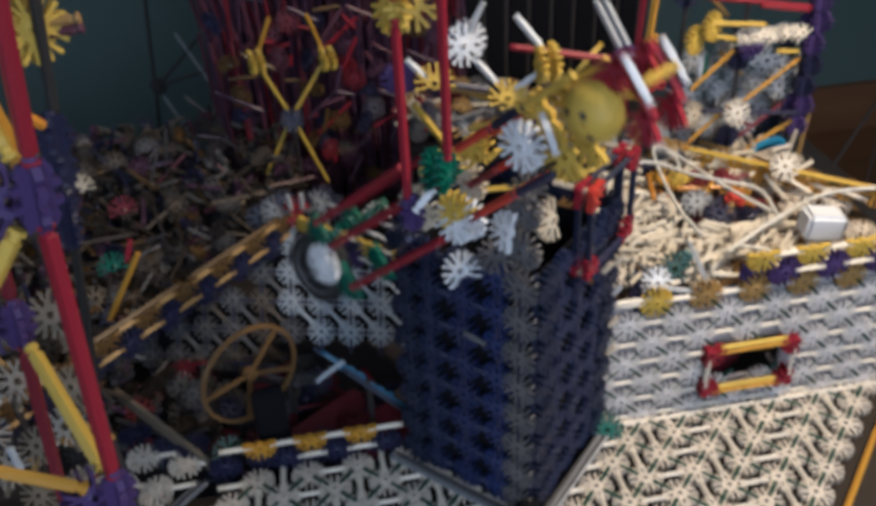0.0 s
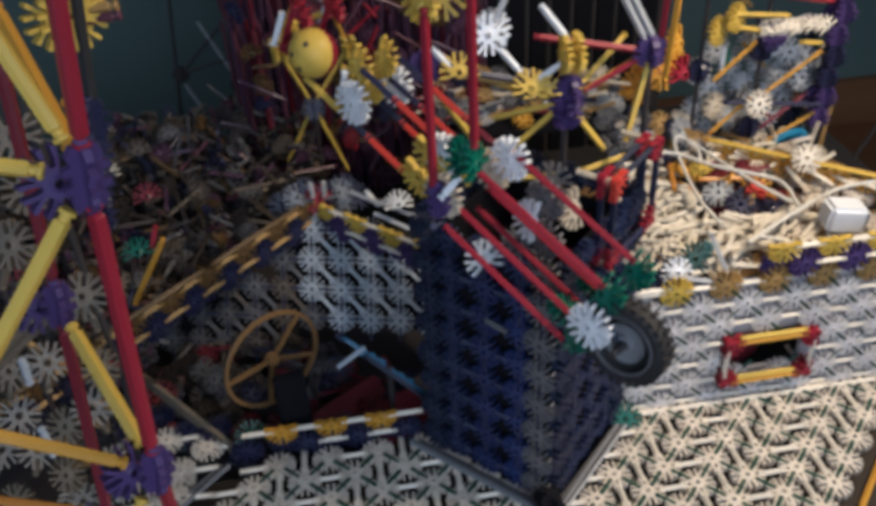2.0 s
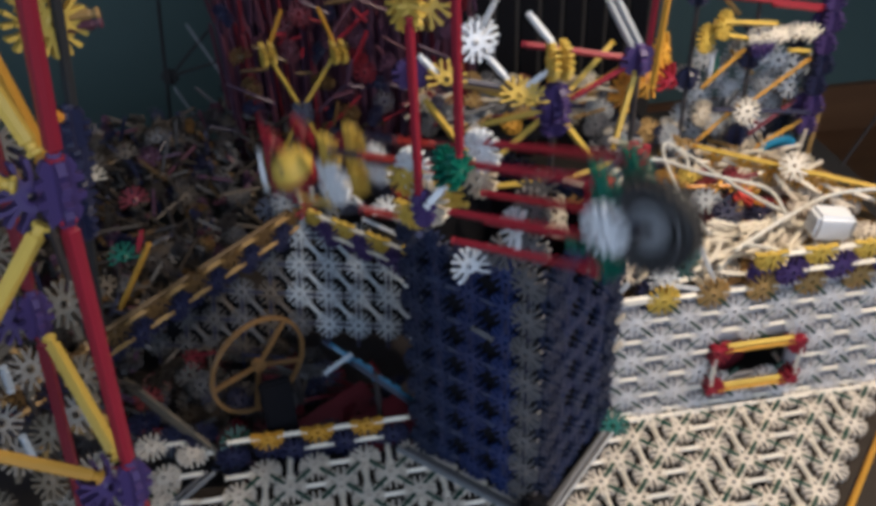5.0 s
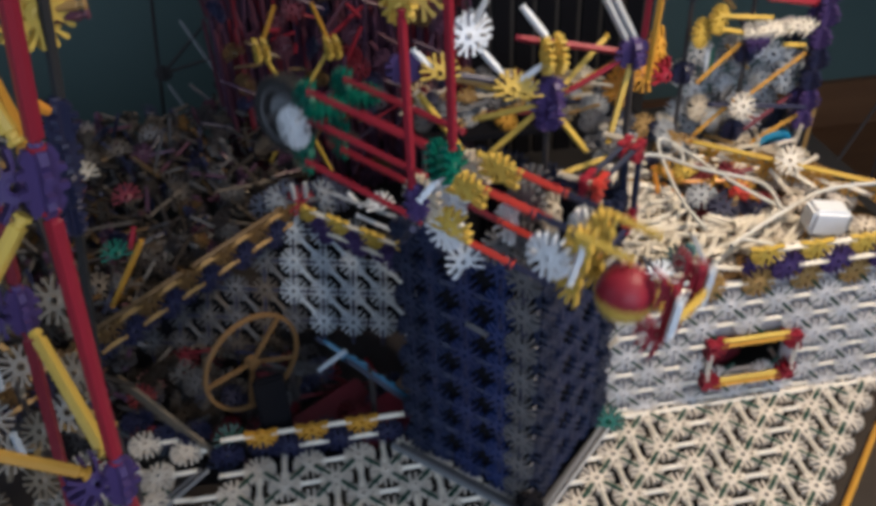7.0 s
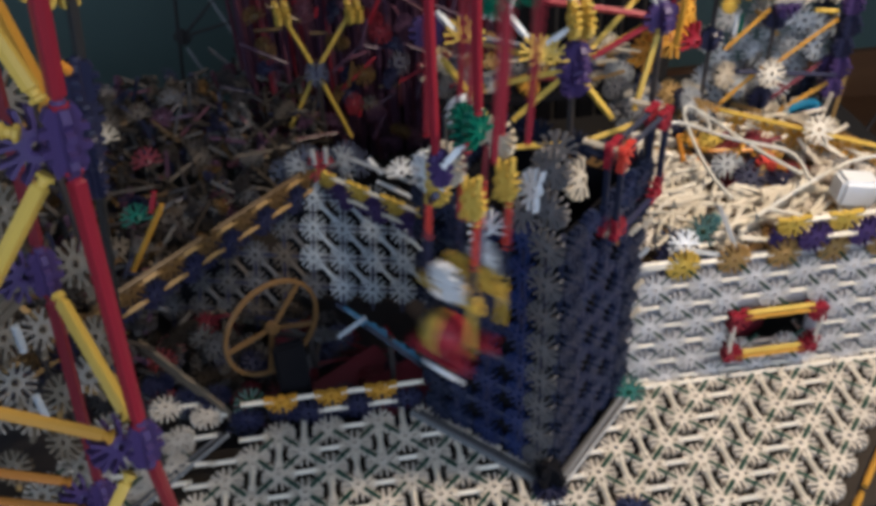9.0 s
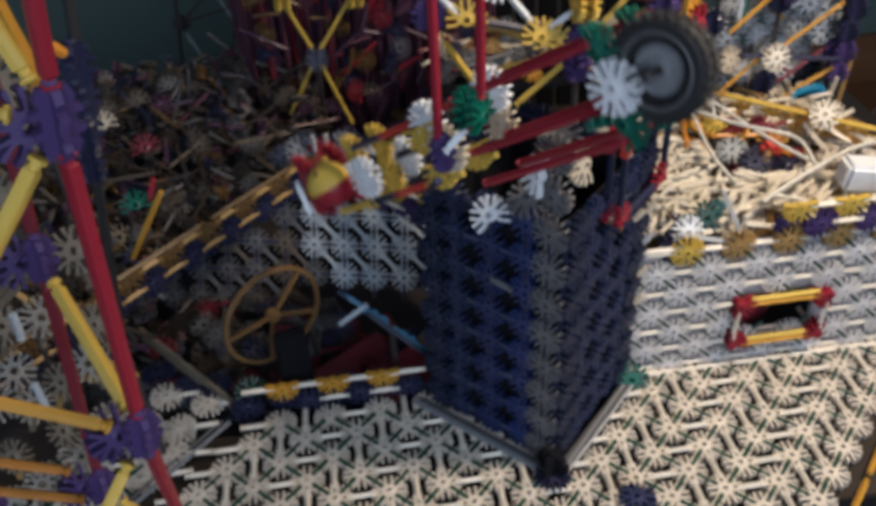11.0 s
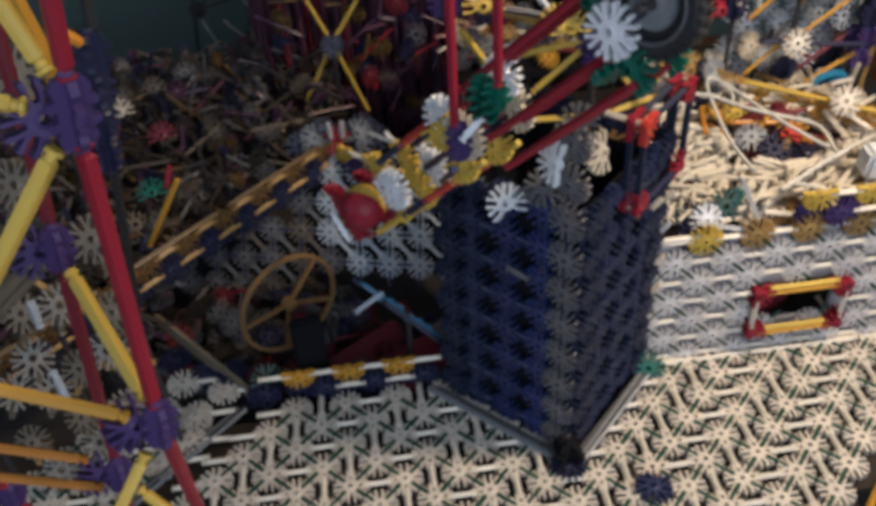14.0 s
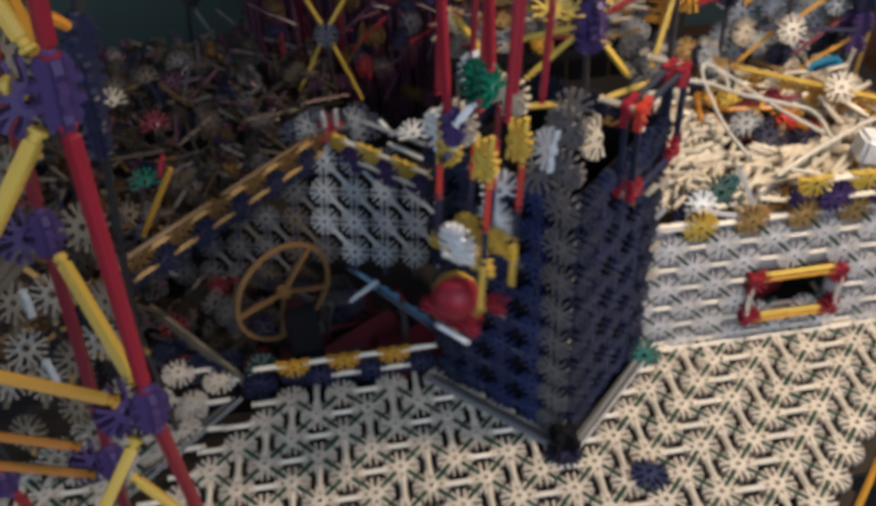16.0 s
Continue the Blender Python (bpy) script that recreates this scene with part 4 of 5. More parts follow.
def hollow(x, y):
    """The dark gap among the pale pieces, below the back edge."""
    return 0.085 < x < 0.215 and 0.165 < y < 0.290 - 0.864 * (x - 0.139)


def lit_platform():
    """The bright upper platform with its heap of pale rods, loose pieces, cable and plug."""
    t = thing("upper_deck", (0.13, 0.18, 0.15), "raised deck strewn with pale rods and stars", "floor", kind="structure")
    z = 0.165
    for i in range(0, 12):
        for j in range(3, 14):
            if (i + j) % 2 == 0:
                x, y = i * HALF - 0.02, j * HALF
                if x - y < -0.28 or x > 0.315:
                    continue
                conn(t, (x, y, z + rng.uniform(-0.004, 0.004)), (rng.uniform(-0.2, 0.2), rng.uniform(-0.2, 0.2), 1), (1, rng.uniform(-0.3, 0.3), 0), rng.choice(("maroon", "navy", "black")) if hollow(x, y) else rng.choice(("pearl", "ivory", "pearl", "tan")))
            elif rng.random() < 0.8:
                x, y = i * HALF - 0.02, j * HALF
                if x - y < -0.28 or x > 0.315:
                    continue
                a = rng.uniform(0, 3.1)
                d = Vector((math.cos(a), math.sin(a), rng.uniform(-0.15, 0.15))) * 0.02
                c = Vector((x, y, z + 0.006))
                rod(t, c - d, c + d, rng.choice(("maroon", "plum", "slate", "orange")) if hollow(x, y) else rng.choice(("white", "ivory", "tan", "cream")), 0.0)
    bm = bmesh.new()
    box(bm, Matrix.Translation((0.13, 0.2, z - 0.016)), 0.36, 0.27, 0.006)
    part("base_panel", bm, "brown", t)
    for x in (-0.03, 0.29):
        for y in (0.09, 0.31):
            rod(t, (x, y, -0.085), (x, y, z - 0.018), "grey", 0.0)
    # scattered pale rods, one heap
    bm = bmesh.new()
    for k in range(230):
        x = rng.uniform(-0.01, 0.2)
        y = rng.uniform(0.09, 0.30)
        if x - y < -0.26 or hollow(x, y):
            continue
        a, lean = rng.uniform(-0.5, 1.2), rng.uniform(-0.25, 0.25)
        d = Vector((math.cos(a), math.sin(a), lean)) * rng.choice((0.027, 0.043, 0.054))
        m, length = between(Vector((x, y, z + rng.uniform(0.006, 0.02))) - d / 2, Vector((x, y, z + rng.uniform(0.006, 0.02))) + d / 2)
        tube(bm, [(0.0026, -length / 2), (0.0026, length / 2)], 7, m)
    ob = part("rod_heap", bm, "cream", t, label="heap of loose pale rods")
    ob["kind"] = "stuff"
    # long yellow edge rods with half stars at the back
    a, b = Vector((0.139, 0.320, 0.192)), Vector((0.330, 0.155, 0.192))
    rod(t, a, (a + b) / 2, "amber", 0.0)
    rod(t, (a + b) / 2, b, "amber", 0.0)
    rod(t, a + Vector((0, -0.012, 0.004)), b + Vector((0, -0.012, 0.004)), "yellow", 0.0)
    for k in range(7):
        p = a + (b - a) * (0.12 + 0.13 * k)
        child("connector", conn_mesh(HALF5, "amber"), t, aim(p + Vector((0, -0.004, -0.004)), (-0.6, -0.7, 0.5), (-1, 1, 0)))
    conn(t, (0.221, 0.222, 0.206), (-0.2, -0.8, 0.6), (1, 0, 0.3), "white")
    for p, q in (((0.224, 0.232, 0.19), (0.252, 0.2, 0.175)), ((0.25, 0.22, 0.185), (0.27, 0.19, 0.18)), ((0.275, 0.19, 0.185), (0.30, 0.165, 0.18)), ((0.205, 0.235, 0.19), (0.215, 0.19, 0.176))):
        rod(t, p, q, "white", 0.002)


def loose_bits():
    """Coloured bits lying on the lit platform: each a thing."""
    z = 0.186
    for p, q, mat, label in (((0.095, 0.235, z), (0.15, 0.225, z), "orange", "short orange rod lying on pale pieces"), ((0.12, 0.215, z), (0.15, 0.25, z), "amber", "amber rod lying on pale pieces"),
                             ((0.11, 0.185, z), (0.165, 0.225, z), "slate", "dark grey rod lying across pale pieces"), ((0.10, 0.26, z), (0.14, 0.27, z), "maroon", "dark red rod among pale pieces"),
                             ((0.13, 0.17, z), (0.15, 0.20, z), "tan", "tan rod lying on pale pieces"), ((0.14, 0.24, z), (0.19, 0.245, z), "maroon", "dark red rod among pale pieces"), ((0.06, 0.22, z), (0.075, 0.275, z), "orange", "short orange rod lying on pale pieces")):
        m, length = between(p, q)
        ob = new("loose_rod", rod_mesh(length, mat))
        ob.matrix_world = m
        tagged(ob, label, "rod", "loose coloured rods")
    for p, mat, arms, label in (((0.142, 0.196, z + 0.002), "scarlet", QUAD, "small orange-red connector lying on pale pieces"), ((0.155, 0.205, z), "amber", HALF5, "amber half star lying on pale pieces"), ((0.118, 0.17, z), "navy", ALL8, "dark blue star lying on pale pieces"),
                                ((0.108, 0.25, z), "yellow", HALF5, "yellow half star lying on pale pieces"), ((0.085, 0.255, z), "amber", HALF5, "amber half star lying on pale pieces"), ((0.16, 0.24, z), "maroon", HALF5, "dark red half star among pale pieces"), ((0.105, 0.20, z), "silver", ALL8, "grey star lying on pale pieces")):
        ob = new("loose_connector", conn_mesh(arms, mat))
        ob.matrix_world = aim(p, (rng.uniform(-0.3, 0.3), -0.4, 1), (1, rng.uniform(-1, 1), 0))
        tagged(ob, label, "connector", "loose coloured connectors")
    # bits in front of the platform, beside the blue tower
    g = thing("corner_bits", (0.01, 0.08, 0.15), "green and white stars clipped beside the tower", "connector")
    for x, y, zz, mat in ((0.006, 0.075, 0.178, "cold_white"), (0.030, 0.088, 0.184, "leaf_green"), (0.0, 0.09, 0.17, "navy"), (-0.01, 0.07, 0.165, "navy"), (0.015, 0.07, 0.16, "grey")):
        conn(g, (x, y, zz), (rng.uniform(-0.5, 0.5), -1, 0.5), (1, 0, rng.uniform(-1, 1)), mat)
    rod(g, (0.05, 0.10, 0.205), (0.062, 0.064, 0.168), "silver", 0.0)
    rod(g, (-0.01, 0.064, 0.185), (0.062, 0.060, 0.166), "silver", 0.0)
    rod(g, (-0.005, 0.068, 0.178), (0.055, 0.064, 0.164), "slate", 0.0)
    bm = bmesh.new()
    box(bm, Matrix.Translation((0.046, 0.10, 0.186)) @ Matrix.Rotation(0.4, 4, "Z"), 0.018, 0.012, 0.012)
    bmesh.ops.bevel(bm, geom=bm.edges[:], offset=0.002, segments=2, affect="EDGES")
    part("clip", bm, "pale_teal", g, label="pale blue-green clip")


def charger():
    """White plug block with its thin white cable in loops."""
    t = thing("charger", (0.205, 0.115, 0.17), "white plug-in charger block with a thin tangled cable", "charger")
    bm = bmesh.new()
    m = Matrix.Translation((0.206, 0.112, 0.198)) @ Matrix.Rotation(-0.12, 4, "Z") @ Matrix.Rotation(0.12, 4, "Y")
    box(bm, m, 0.042, 0.030, 0.031)
    bmesh.ops.bevel(bm, geom=bm.edges[:], offset=0.004, segments=3, affect="EDGES")
    plug = part("plug", bm, "cold_white", t)
    bm = bmesh.new()
    box(bm, m @ Matrix.Translation((0.0215, 0, 0)), 0.004, 0.022, 0.020)
    face = part("end_face", bm, "silver", t, label="grey end face of the plug")
    face.parent, face.matrix_basis = plug, Matrix()

    def cable(pts, name):
        cu = bpy.data.curves.new(name, "CURVE")
        cu.dimensions, cu.bevel_depth, cu.bevel_resolution, cu.resolution_u = "3D", 0.0022, 2, 8
        sp = cu.splines.new("NURBS")
        sp.points.add(len(pts) - 1)
        for q, p in zip(sp.points, pts):
            q.co = (p[0] - t.location.x, p[1] - t.location.y, p[2] - t.location.z, 1)
        sp.order_u, sp.use_endpoint_u = 4, True
        cu.materials.append(MATS["cable_white"])
        ob = new(name, cu)
        ob.parent = t

    z = 0.2
    cable([(0.331, 0.157, z), (0.279, 0.166, z), (0.233, 0.165, z), (0.198, 0.147, z), (0.148, 0.121, z), (0.113, 0.100, z), (0.084, 0.082, z)], "cable")
    cable([(0.072, 0.118, z), (0.067, 0.158, z), (0.072, 0.205, z), (0.079, 0.249, z), (0.089, 0.303, z), (0.100, 0.323, z), (0.109, 0.311, z), (0.123, 0.264, z), (0.134, 0.218, z), (0.151, 0.173, z), (0.171, 0.132, z)], "cable")
    cable([(0.032, 0.206, z+0.003), (0.037, 0.241, z+0.003), (0.053, 0.281, z+0.003), (0.080, 0.279, z+0.003), (0.100, 0.248, z+0.003), (0.127, 0.221, z+0.003), (0.163, 0.198, z+0.003), (0.173, 0.184, z+0.003), (0.171, 0.157, z+0.003), (0.164, 0.132, z+0.003)], "cable")
    cable([(0.097, 0.097, z-0.004), (0.123, 0.090, z-0.004), (0.139, 0.066, z-0.004)], "cable")
    cable([(0.108, 0.298, z), (0.116, 0.276, z), (0.103, 0.255, z)], "cable")


def pit_things():
    t = thing("spoked_wheel", (-0.425, 0.12, -0.078), "large tan spoked wheel on a stand in the pit", "wheel")
    m = aim((-0.425, 0.128, 0.090), (0.55, -0.82, 0.02), (0.35, 0.6, 0.7))
    bm = bmesh.new()
    tube(bm, [(0.0555, -0.0025), (0.059, -0.0025), (0.060, 0), (0.059, 0.0025), (0.0555, 0.0025), (0.0555, -0.0025)], 48, m, closed=False)
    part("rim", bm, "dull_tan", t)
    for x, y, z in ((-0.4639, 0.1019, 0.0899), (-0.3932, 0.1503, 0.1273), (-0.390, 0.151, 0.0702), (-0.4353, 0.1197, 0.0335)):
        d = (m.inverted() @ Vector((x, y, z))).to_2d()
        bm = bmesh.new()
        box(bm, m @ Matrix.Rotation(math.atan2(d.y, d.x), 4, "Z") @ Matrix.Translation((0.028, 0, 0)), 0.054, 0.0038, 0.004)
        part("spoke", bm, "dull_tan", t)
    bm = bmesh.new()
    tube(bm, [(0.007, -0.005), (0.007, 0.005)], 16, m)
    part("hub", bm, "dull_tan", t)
    rod(t, (-0.425, 0.125, 0.085), (-0.39, 0.17, 0.03), "black", 0.0)
    rod(t, (-0.39, 0.17, -0.078), (-0.39, 0.17, 0.04), "black", 0.0)
    t = thing("lever", (-0.31, 0.10, -0.078), "bright blue rod with a white cross clip", "lever")
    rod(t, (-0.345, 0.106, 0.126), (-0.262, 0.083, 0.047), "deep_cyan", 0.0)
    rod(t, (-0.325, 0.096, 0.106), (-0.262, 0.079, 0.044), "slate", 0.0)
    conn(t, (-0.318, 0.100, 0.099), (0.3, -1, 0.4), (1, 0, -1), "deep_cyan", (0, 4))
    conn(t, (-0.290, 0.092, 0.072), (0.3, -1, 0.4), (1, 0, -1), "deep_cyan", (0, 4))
    rod(t, (-0.352, 0.108, 0.131), (-0.343, 0.105, 0.122), "slate", 0.0)
    rod(t, (-0.3541, 0.096, 0.0939), (-0.323, 0.100, 0.1134), "cool_grey", 0.0)
    rod(t, (-0.30, 0.09, 0.09), (-0.30, 0.12, -0.078), "black", 0.0)
    # dark pieces on the pit's bottom
    for k in range(46):
        x, y = rng.uniform(-0.50, -0.24), rng.uniform(0.09, 0.30)
        if x + y > -0.07 or x - y < -0.66 or x - y > -0.34:
            continue
        mat = rng.choice(("maroon", "maroon", "navy", "plum", "blue", "black", "red"))
        zz = rng.uniform(-0.07, -0.02)
        if rng.random() < 0.5:
            ob = new("dark_connector", conn_mesh(ALL8 if rng.random() < 0.4 else HALF5, mat))
            ob.matrix_world = aim((x, y, zz), (rng.uniform(-1, 1), rng.uniform(-1, 0.2), 1), (1, rng.uniform(-1, 1), 0))
            tagged(ob, "dark coloured connector lying in the pit", "connector", "pieces in the pit")
        else:
            a = rng.uniform(0, 3.1)
            d = Vector((math.cos(a), math.sin(a), rng.uniform(-0.3, 0.3))) * rng.choice((0.027, 0.043, 0.065))
            mm, length = between(Vector((x, y, zz)) - d, Vector((x, y, zz)) + d)
            ob = new("dark_rod", rod_mesh(length, mat))
            ob.matrix_world = mm
            tagged(ob, "dark coloured rod lying in the pit", "rod", "pieces in the pit")
    t = thing("piece_pile", (-0.50, 0.22, -0.078), "pile of brown and grey pieces in the pit, shade in their colours", "pile")
    count = 0
    while count < 120:
        x, y = rng.uniform(-0.64, -0.34), rng.uniform(0.13, 0.36)
        if x - y < -0.84 or x + y > -0.10 or x - y > -0.56:
            continue
        count += 1
        # umber and black tones carry the pit's shade in the pieces' colour
        mat = rng.choice(("umber", "smoke", "umber", "taupe", "black", "black", "navy", "maroon"))
        zz = -0.055 + rng.uniform(0, 0.05)
        if rng.random() < 0.65:
            conn(t, (x, y, zz), (rng.uniform(-0.8, 0.8), rng.uniform(-1.0, 0.3), 0.9), (1, rng.uniform(-1, 1), 0.1), mat)
        else:
            a = rng.uniform(0, 3.1)
            d = Vector((math.cos(a), math.sin(a), rng.uniform(-0.4, 0.4))) * 0.03
            rod(t, Vector((x, y, zz)) - d, Vector((x, y, zz)) + d, mat, 0.0)
    for x, y, zz, sx, mat in ((-0.345, 0.15, -0.03, 0.10, "maroon"), (-0.295, 0.11, -0.01, 0.07, "maroon"), (-0.39, 0.10, -0.04, 0.05, "blue")):
        bm = bmesh.new()
        box(bm, Matrix.Translation((x, y, zz)) @ Matrix.Rotation(rng.uniform(-0.6, 0.6), 4, "Z") @ Matrix.Rotation(0.5, 4, "X"), sx, 0.05, 0.012)
        bmesh.ops.bevel(bm, geom=bm.edges[:], offset=0.003, segments=2, affect="EDGES")
        tagged(new("flat_panel", finish("flat_panel", bm, mat)), "dark flat plastic panel in the pit", "panel", "panels in the pit")


def dark_box():
    """A tall dark block in front of the wheel."""
    bm = bmesh.new()
    box(bm, Matrix.Translation((-0.408, 0.092, 0.010)) @ Matrix.Rotation(0.25, 4, "Z"), 0.034, 0.012, 0.176)
    bmesh.ops.bevel(bm, geom=bm.edges[:], offset=0.003, segments=2, affect="EDGES")
    tagged(new("dark_box", finish("dark_box", bm, "pitch_black")), "tall dark plastic block standing in the pit", "block")


def corner_cross():
    """Grey rods fanned from a red clip where the pit's rims meet."""
    t = thing("rod_fan", (-0.356, 0.345, 0.15), "fan of grey rods round a small red clip", "connector")
    c = Vector((-0.356, 0.338, 0.160))
    child("connector", conn_mesh(HALF5, "red"), t, aim(c, (0, -0.8, 0.6), (1, 0, 0)))
    child("connector", conn_mesh((1, 3, 5, 7), "red"), t, aim(c + Vector((0, -0.008, 0)), (0, -0.8, 0.6), (1, 0, 0)))
    for side in (-1, 1):
        for up, dz in ((1, 0.006), (-1, -0.006)):
            rod(t, c + Vector((0.007 * side, -0.010, 0.009 * up)), c + Vector((0.008 * side, -0.010, 0.030 * up)), "silver", 0.0)
            child("connector", conn_mesh(HALF5, "hub_grey"), t, aim(c + Vector((0.026 * side, -0.004, 0.008 * up)), (0, -0.9, 0.5), (0.25 * side * up, 0, -side)))
        rod(t, c + Vector((0.006 * side, -0.006, 0.002)), c + Vector((0.030 * side, -0.006, 0.004)), "grey", 0.0)
    for k in range(7):
        child("connector", conn_mesh(ALL8, "navy"), t, aim(c + Vector((-0.048 + 0.016 * k, 0.014, -0.012 + 0.008 * (k % 3))), (0, -0.9, 0.5), (1, 0, 0.3 * (k % 2))))
    for p, q in (((-0.3444, 0.325, 0.145), (-0.3186, 0.325, 0.127)), ((-0.2971, 0.32, 0.1735), (-0.2846, 0.32, 0.152)), ((-0.2846, 0.32, 0.152), (-0.262, 0.30, 0.172)), ((-0.29, 0.30, 0.152), (-0.22, 0.225, 0.150))):
        rod(t, p, q, "cold_white", 0.0)
    conn(t, (-0.262, 0.27, 0.180), (0.2, -1, 0.5), (1, 0, 0), "cold_white", HALF5)


def back_cross():
    """Yellow X on the dark red curtain of rods at the back."""
    t = thing("cross_brace", (-0.353, 0.60, -0.085), "yellow crossed braces with a dark hub", "brace")
    c = Vector((-0.353, 0.60, 0.164))
    block(t, c, (0, -1, 0.2), (1, 0, 1), "navy")
    conn(t, c + Vector((0, -0.012, 0)), (0, -1, 0.4), (1, 0, 1), "navy")
    L, R = Vector((-0.392, 0.60, 0.257)), Vector((-0.292, 0.60, 0.251))
    for q in (L, R, Vector((-0.407, 0.60, 0.068)), Vector((-0.310, 0.60, 0.040))):
        rod(t, c, q, "yellow", 0.008)
    rod(t, L, (-0.360, 0.60, 0.325), "amber", 0.008)
    rod(t, R, (-0.315, 0.60, 0.325), "amber", 0.008)
    for q in (L, R):
        for dx in (-0.006, 0.006):
            child("connector", conn_mesh(HALF5, "yellow"), t, aim(q + Vector((dx, -0.004, 0)), (1, 0.4, 0), (0, 0, 1)))
    rod(t, (-0.353, 0.61, -0.085), c, "black", 0.006)


def back_curtain():
    """Close-set dark red and plum uprights, a large machine tower in shade."""
    t = thing("rod_curtain", (-0.34, 0.70, -0.085), "close-set dark red and plum upright rods", "tower")
    for k in range(6):
        bm = bmesh.new()
        box(bm, Matrix.Translation((-0.445 + 0.065 * k, 0.765, 0.22)) @ Matrix.Rotation(rng.uniform(-0.2, 0.2), 4, "Z"), 0.060, 0.004, 0.61)
        part("panel", bm, "plum", t, label="dark plum upright panel behind the rods")
    for k in range(80):
        x = -0.47 + 0.0050 * k + rng.uniform(-0.003, 0.003)
        y = 0.66 + rng.uniform(0, 0.08)
        mat = rng.choice(("plum", "plum", "wine", "wine", "plum", "maroon", "wine"))
        z0 = rng.uniform(-0.06, 0.04)
        rod(t, (x, y, z0), (x + rng.uniform(-0.01, 0.01), y, 0.26), mat, 0.0)
        rod(t, (x, y, 0.26), (x + rng.uniform(-0.05, 0.05), y, 0.52), mat, 0.002)
    for k in range(70):
        p = (rng.uniform(-0.46, -0.10), rng.uniform(0.62, 0.66), rng.uniform(0.0, 0.45))
        conn(t, p, (rng.uniform(-1, 1), -1, rng.uniform(-0.5, 0.5)), (1, 0, rng.uniform(-1, 1)), rng.choice(("plum", "wine", "navy", "brown", "maroon")), rng.choice((ALL8, HALF5)))
    for k in range(44):
        p = Vector((rng.uniform(-0.40, -0.12), rng.uniform(0.61, 0.65), rng.uniform(0.05, 0.40)))
        rod(t, p, p + Vector((rng.uniform(-0.07, 0.07), 0, rng.uniform(-0.05, 0.05))), rng.choice(("brown", "wine", "plum", "red")), 0.0)


def back_shelf():
    """Black frame and dark board behind the centre."""
    t = thing("dark_cabinet", (-0.02, 0.75, -0.55), "dark cabinet standing in shade against the wall", "cabinet")
    bm = bmesh.new()
    box(bm, Matrix.Translation((-0.09, 0.95, 0.1)), 0.76, 0.25, 1.3)
    bmesh.ops.bevel(bm, geom=bm.edges[:], offset=0.006, segments=2, affect="EDGES")
    part("body", bm, "dark_board", t)
    bm = bmesh.new()
    for k in range(18):
        box(bm, Matrix.Translation((-0.43 + 0.04 * k, 0.822, 0.15)), 0.03, 0.008, 1.1)
    part("slat_front", bm, "pitch_black", t)
    t = thing("black_stand", (-0.63, 1.0, -0.55), "thin black rod frame with pale braces", "frame")
    for p, q, mat in (((-0.62, 1.0, -0.55), (-0.6222, 1.0, -0.031), "black"), ((-0.6222, 1.0, -0.031), (-0.585, 1.0, 0.29), "black"), ((-0.4987, 1.0, -0.55), (-0.4987, 1.0, 0.30), "black"), ((-0.599, 1.0, 0.0486), (-0.5692, 1.0, -0.0248), "silver"),
                      ((-0.5525, 1.0, 0.1694), (-0.503, 1.0, 0.0559), "silver"), ((-0.5026, 1.0, 0.0155), (-0.5438, 1.0, -0.0336), "tan"), ((-0.6025, 1.0, 0.0716), (-0.5003, 1.0, 0.0948), "black"), ((-0.6025, 1.0, 0.0716), (-0.5148, 1.0, 0.1554), "black")):
        rod(t, p, q, mat, 0.0)
    block(t, (-0.4987, 1.0, 0.0383), (0, 0, 1), (1, 0, 0), "black")
    block(t, (-0.6025, 1.0, 0.0716), (0, 0, 1), (1, 0, 0), "black")


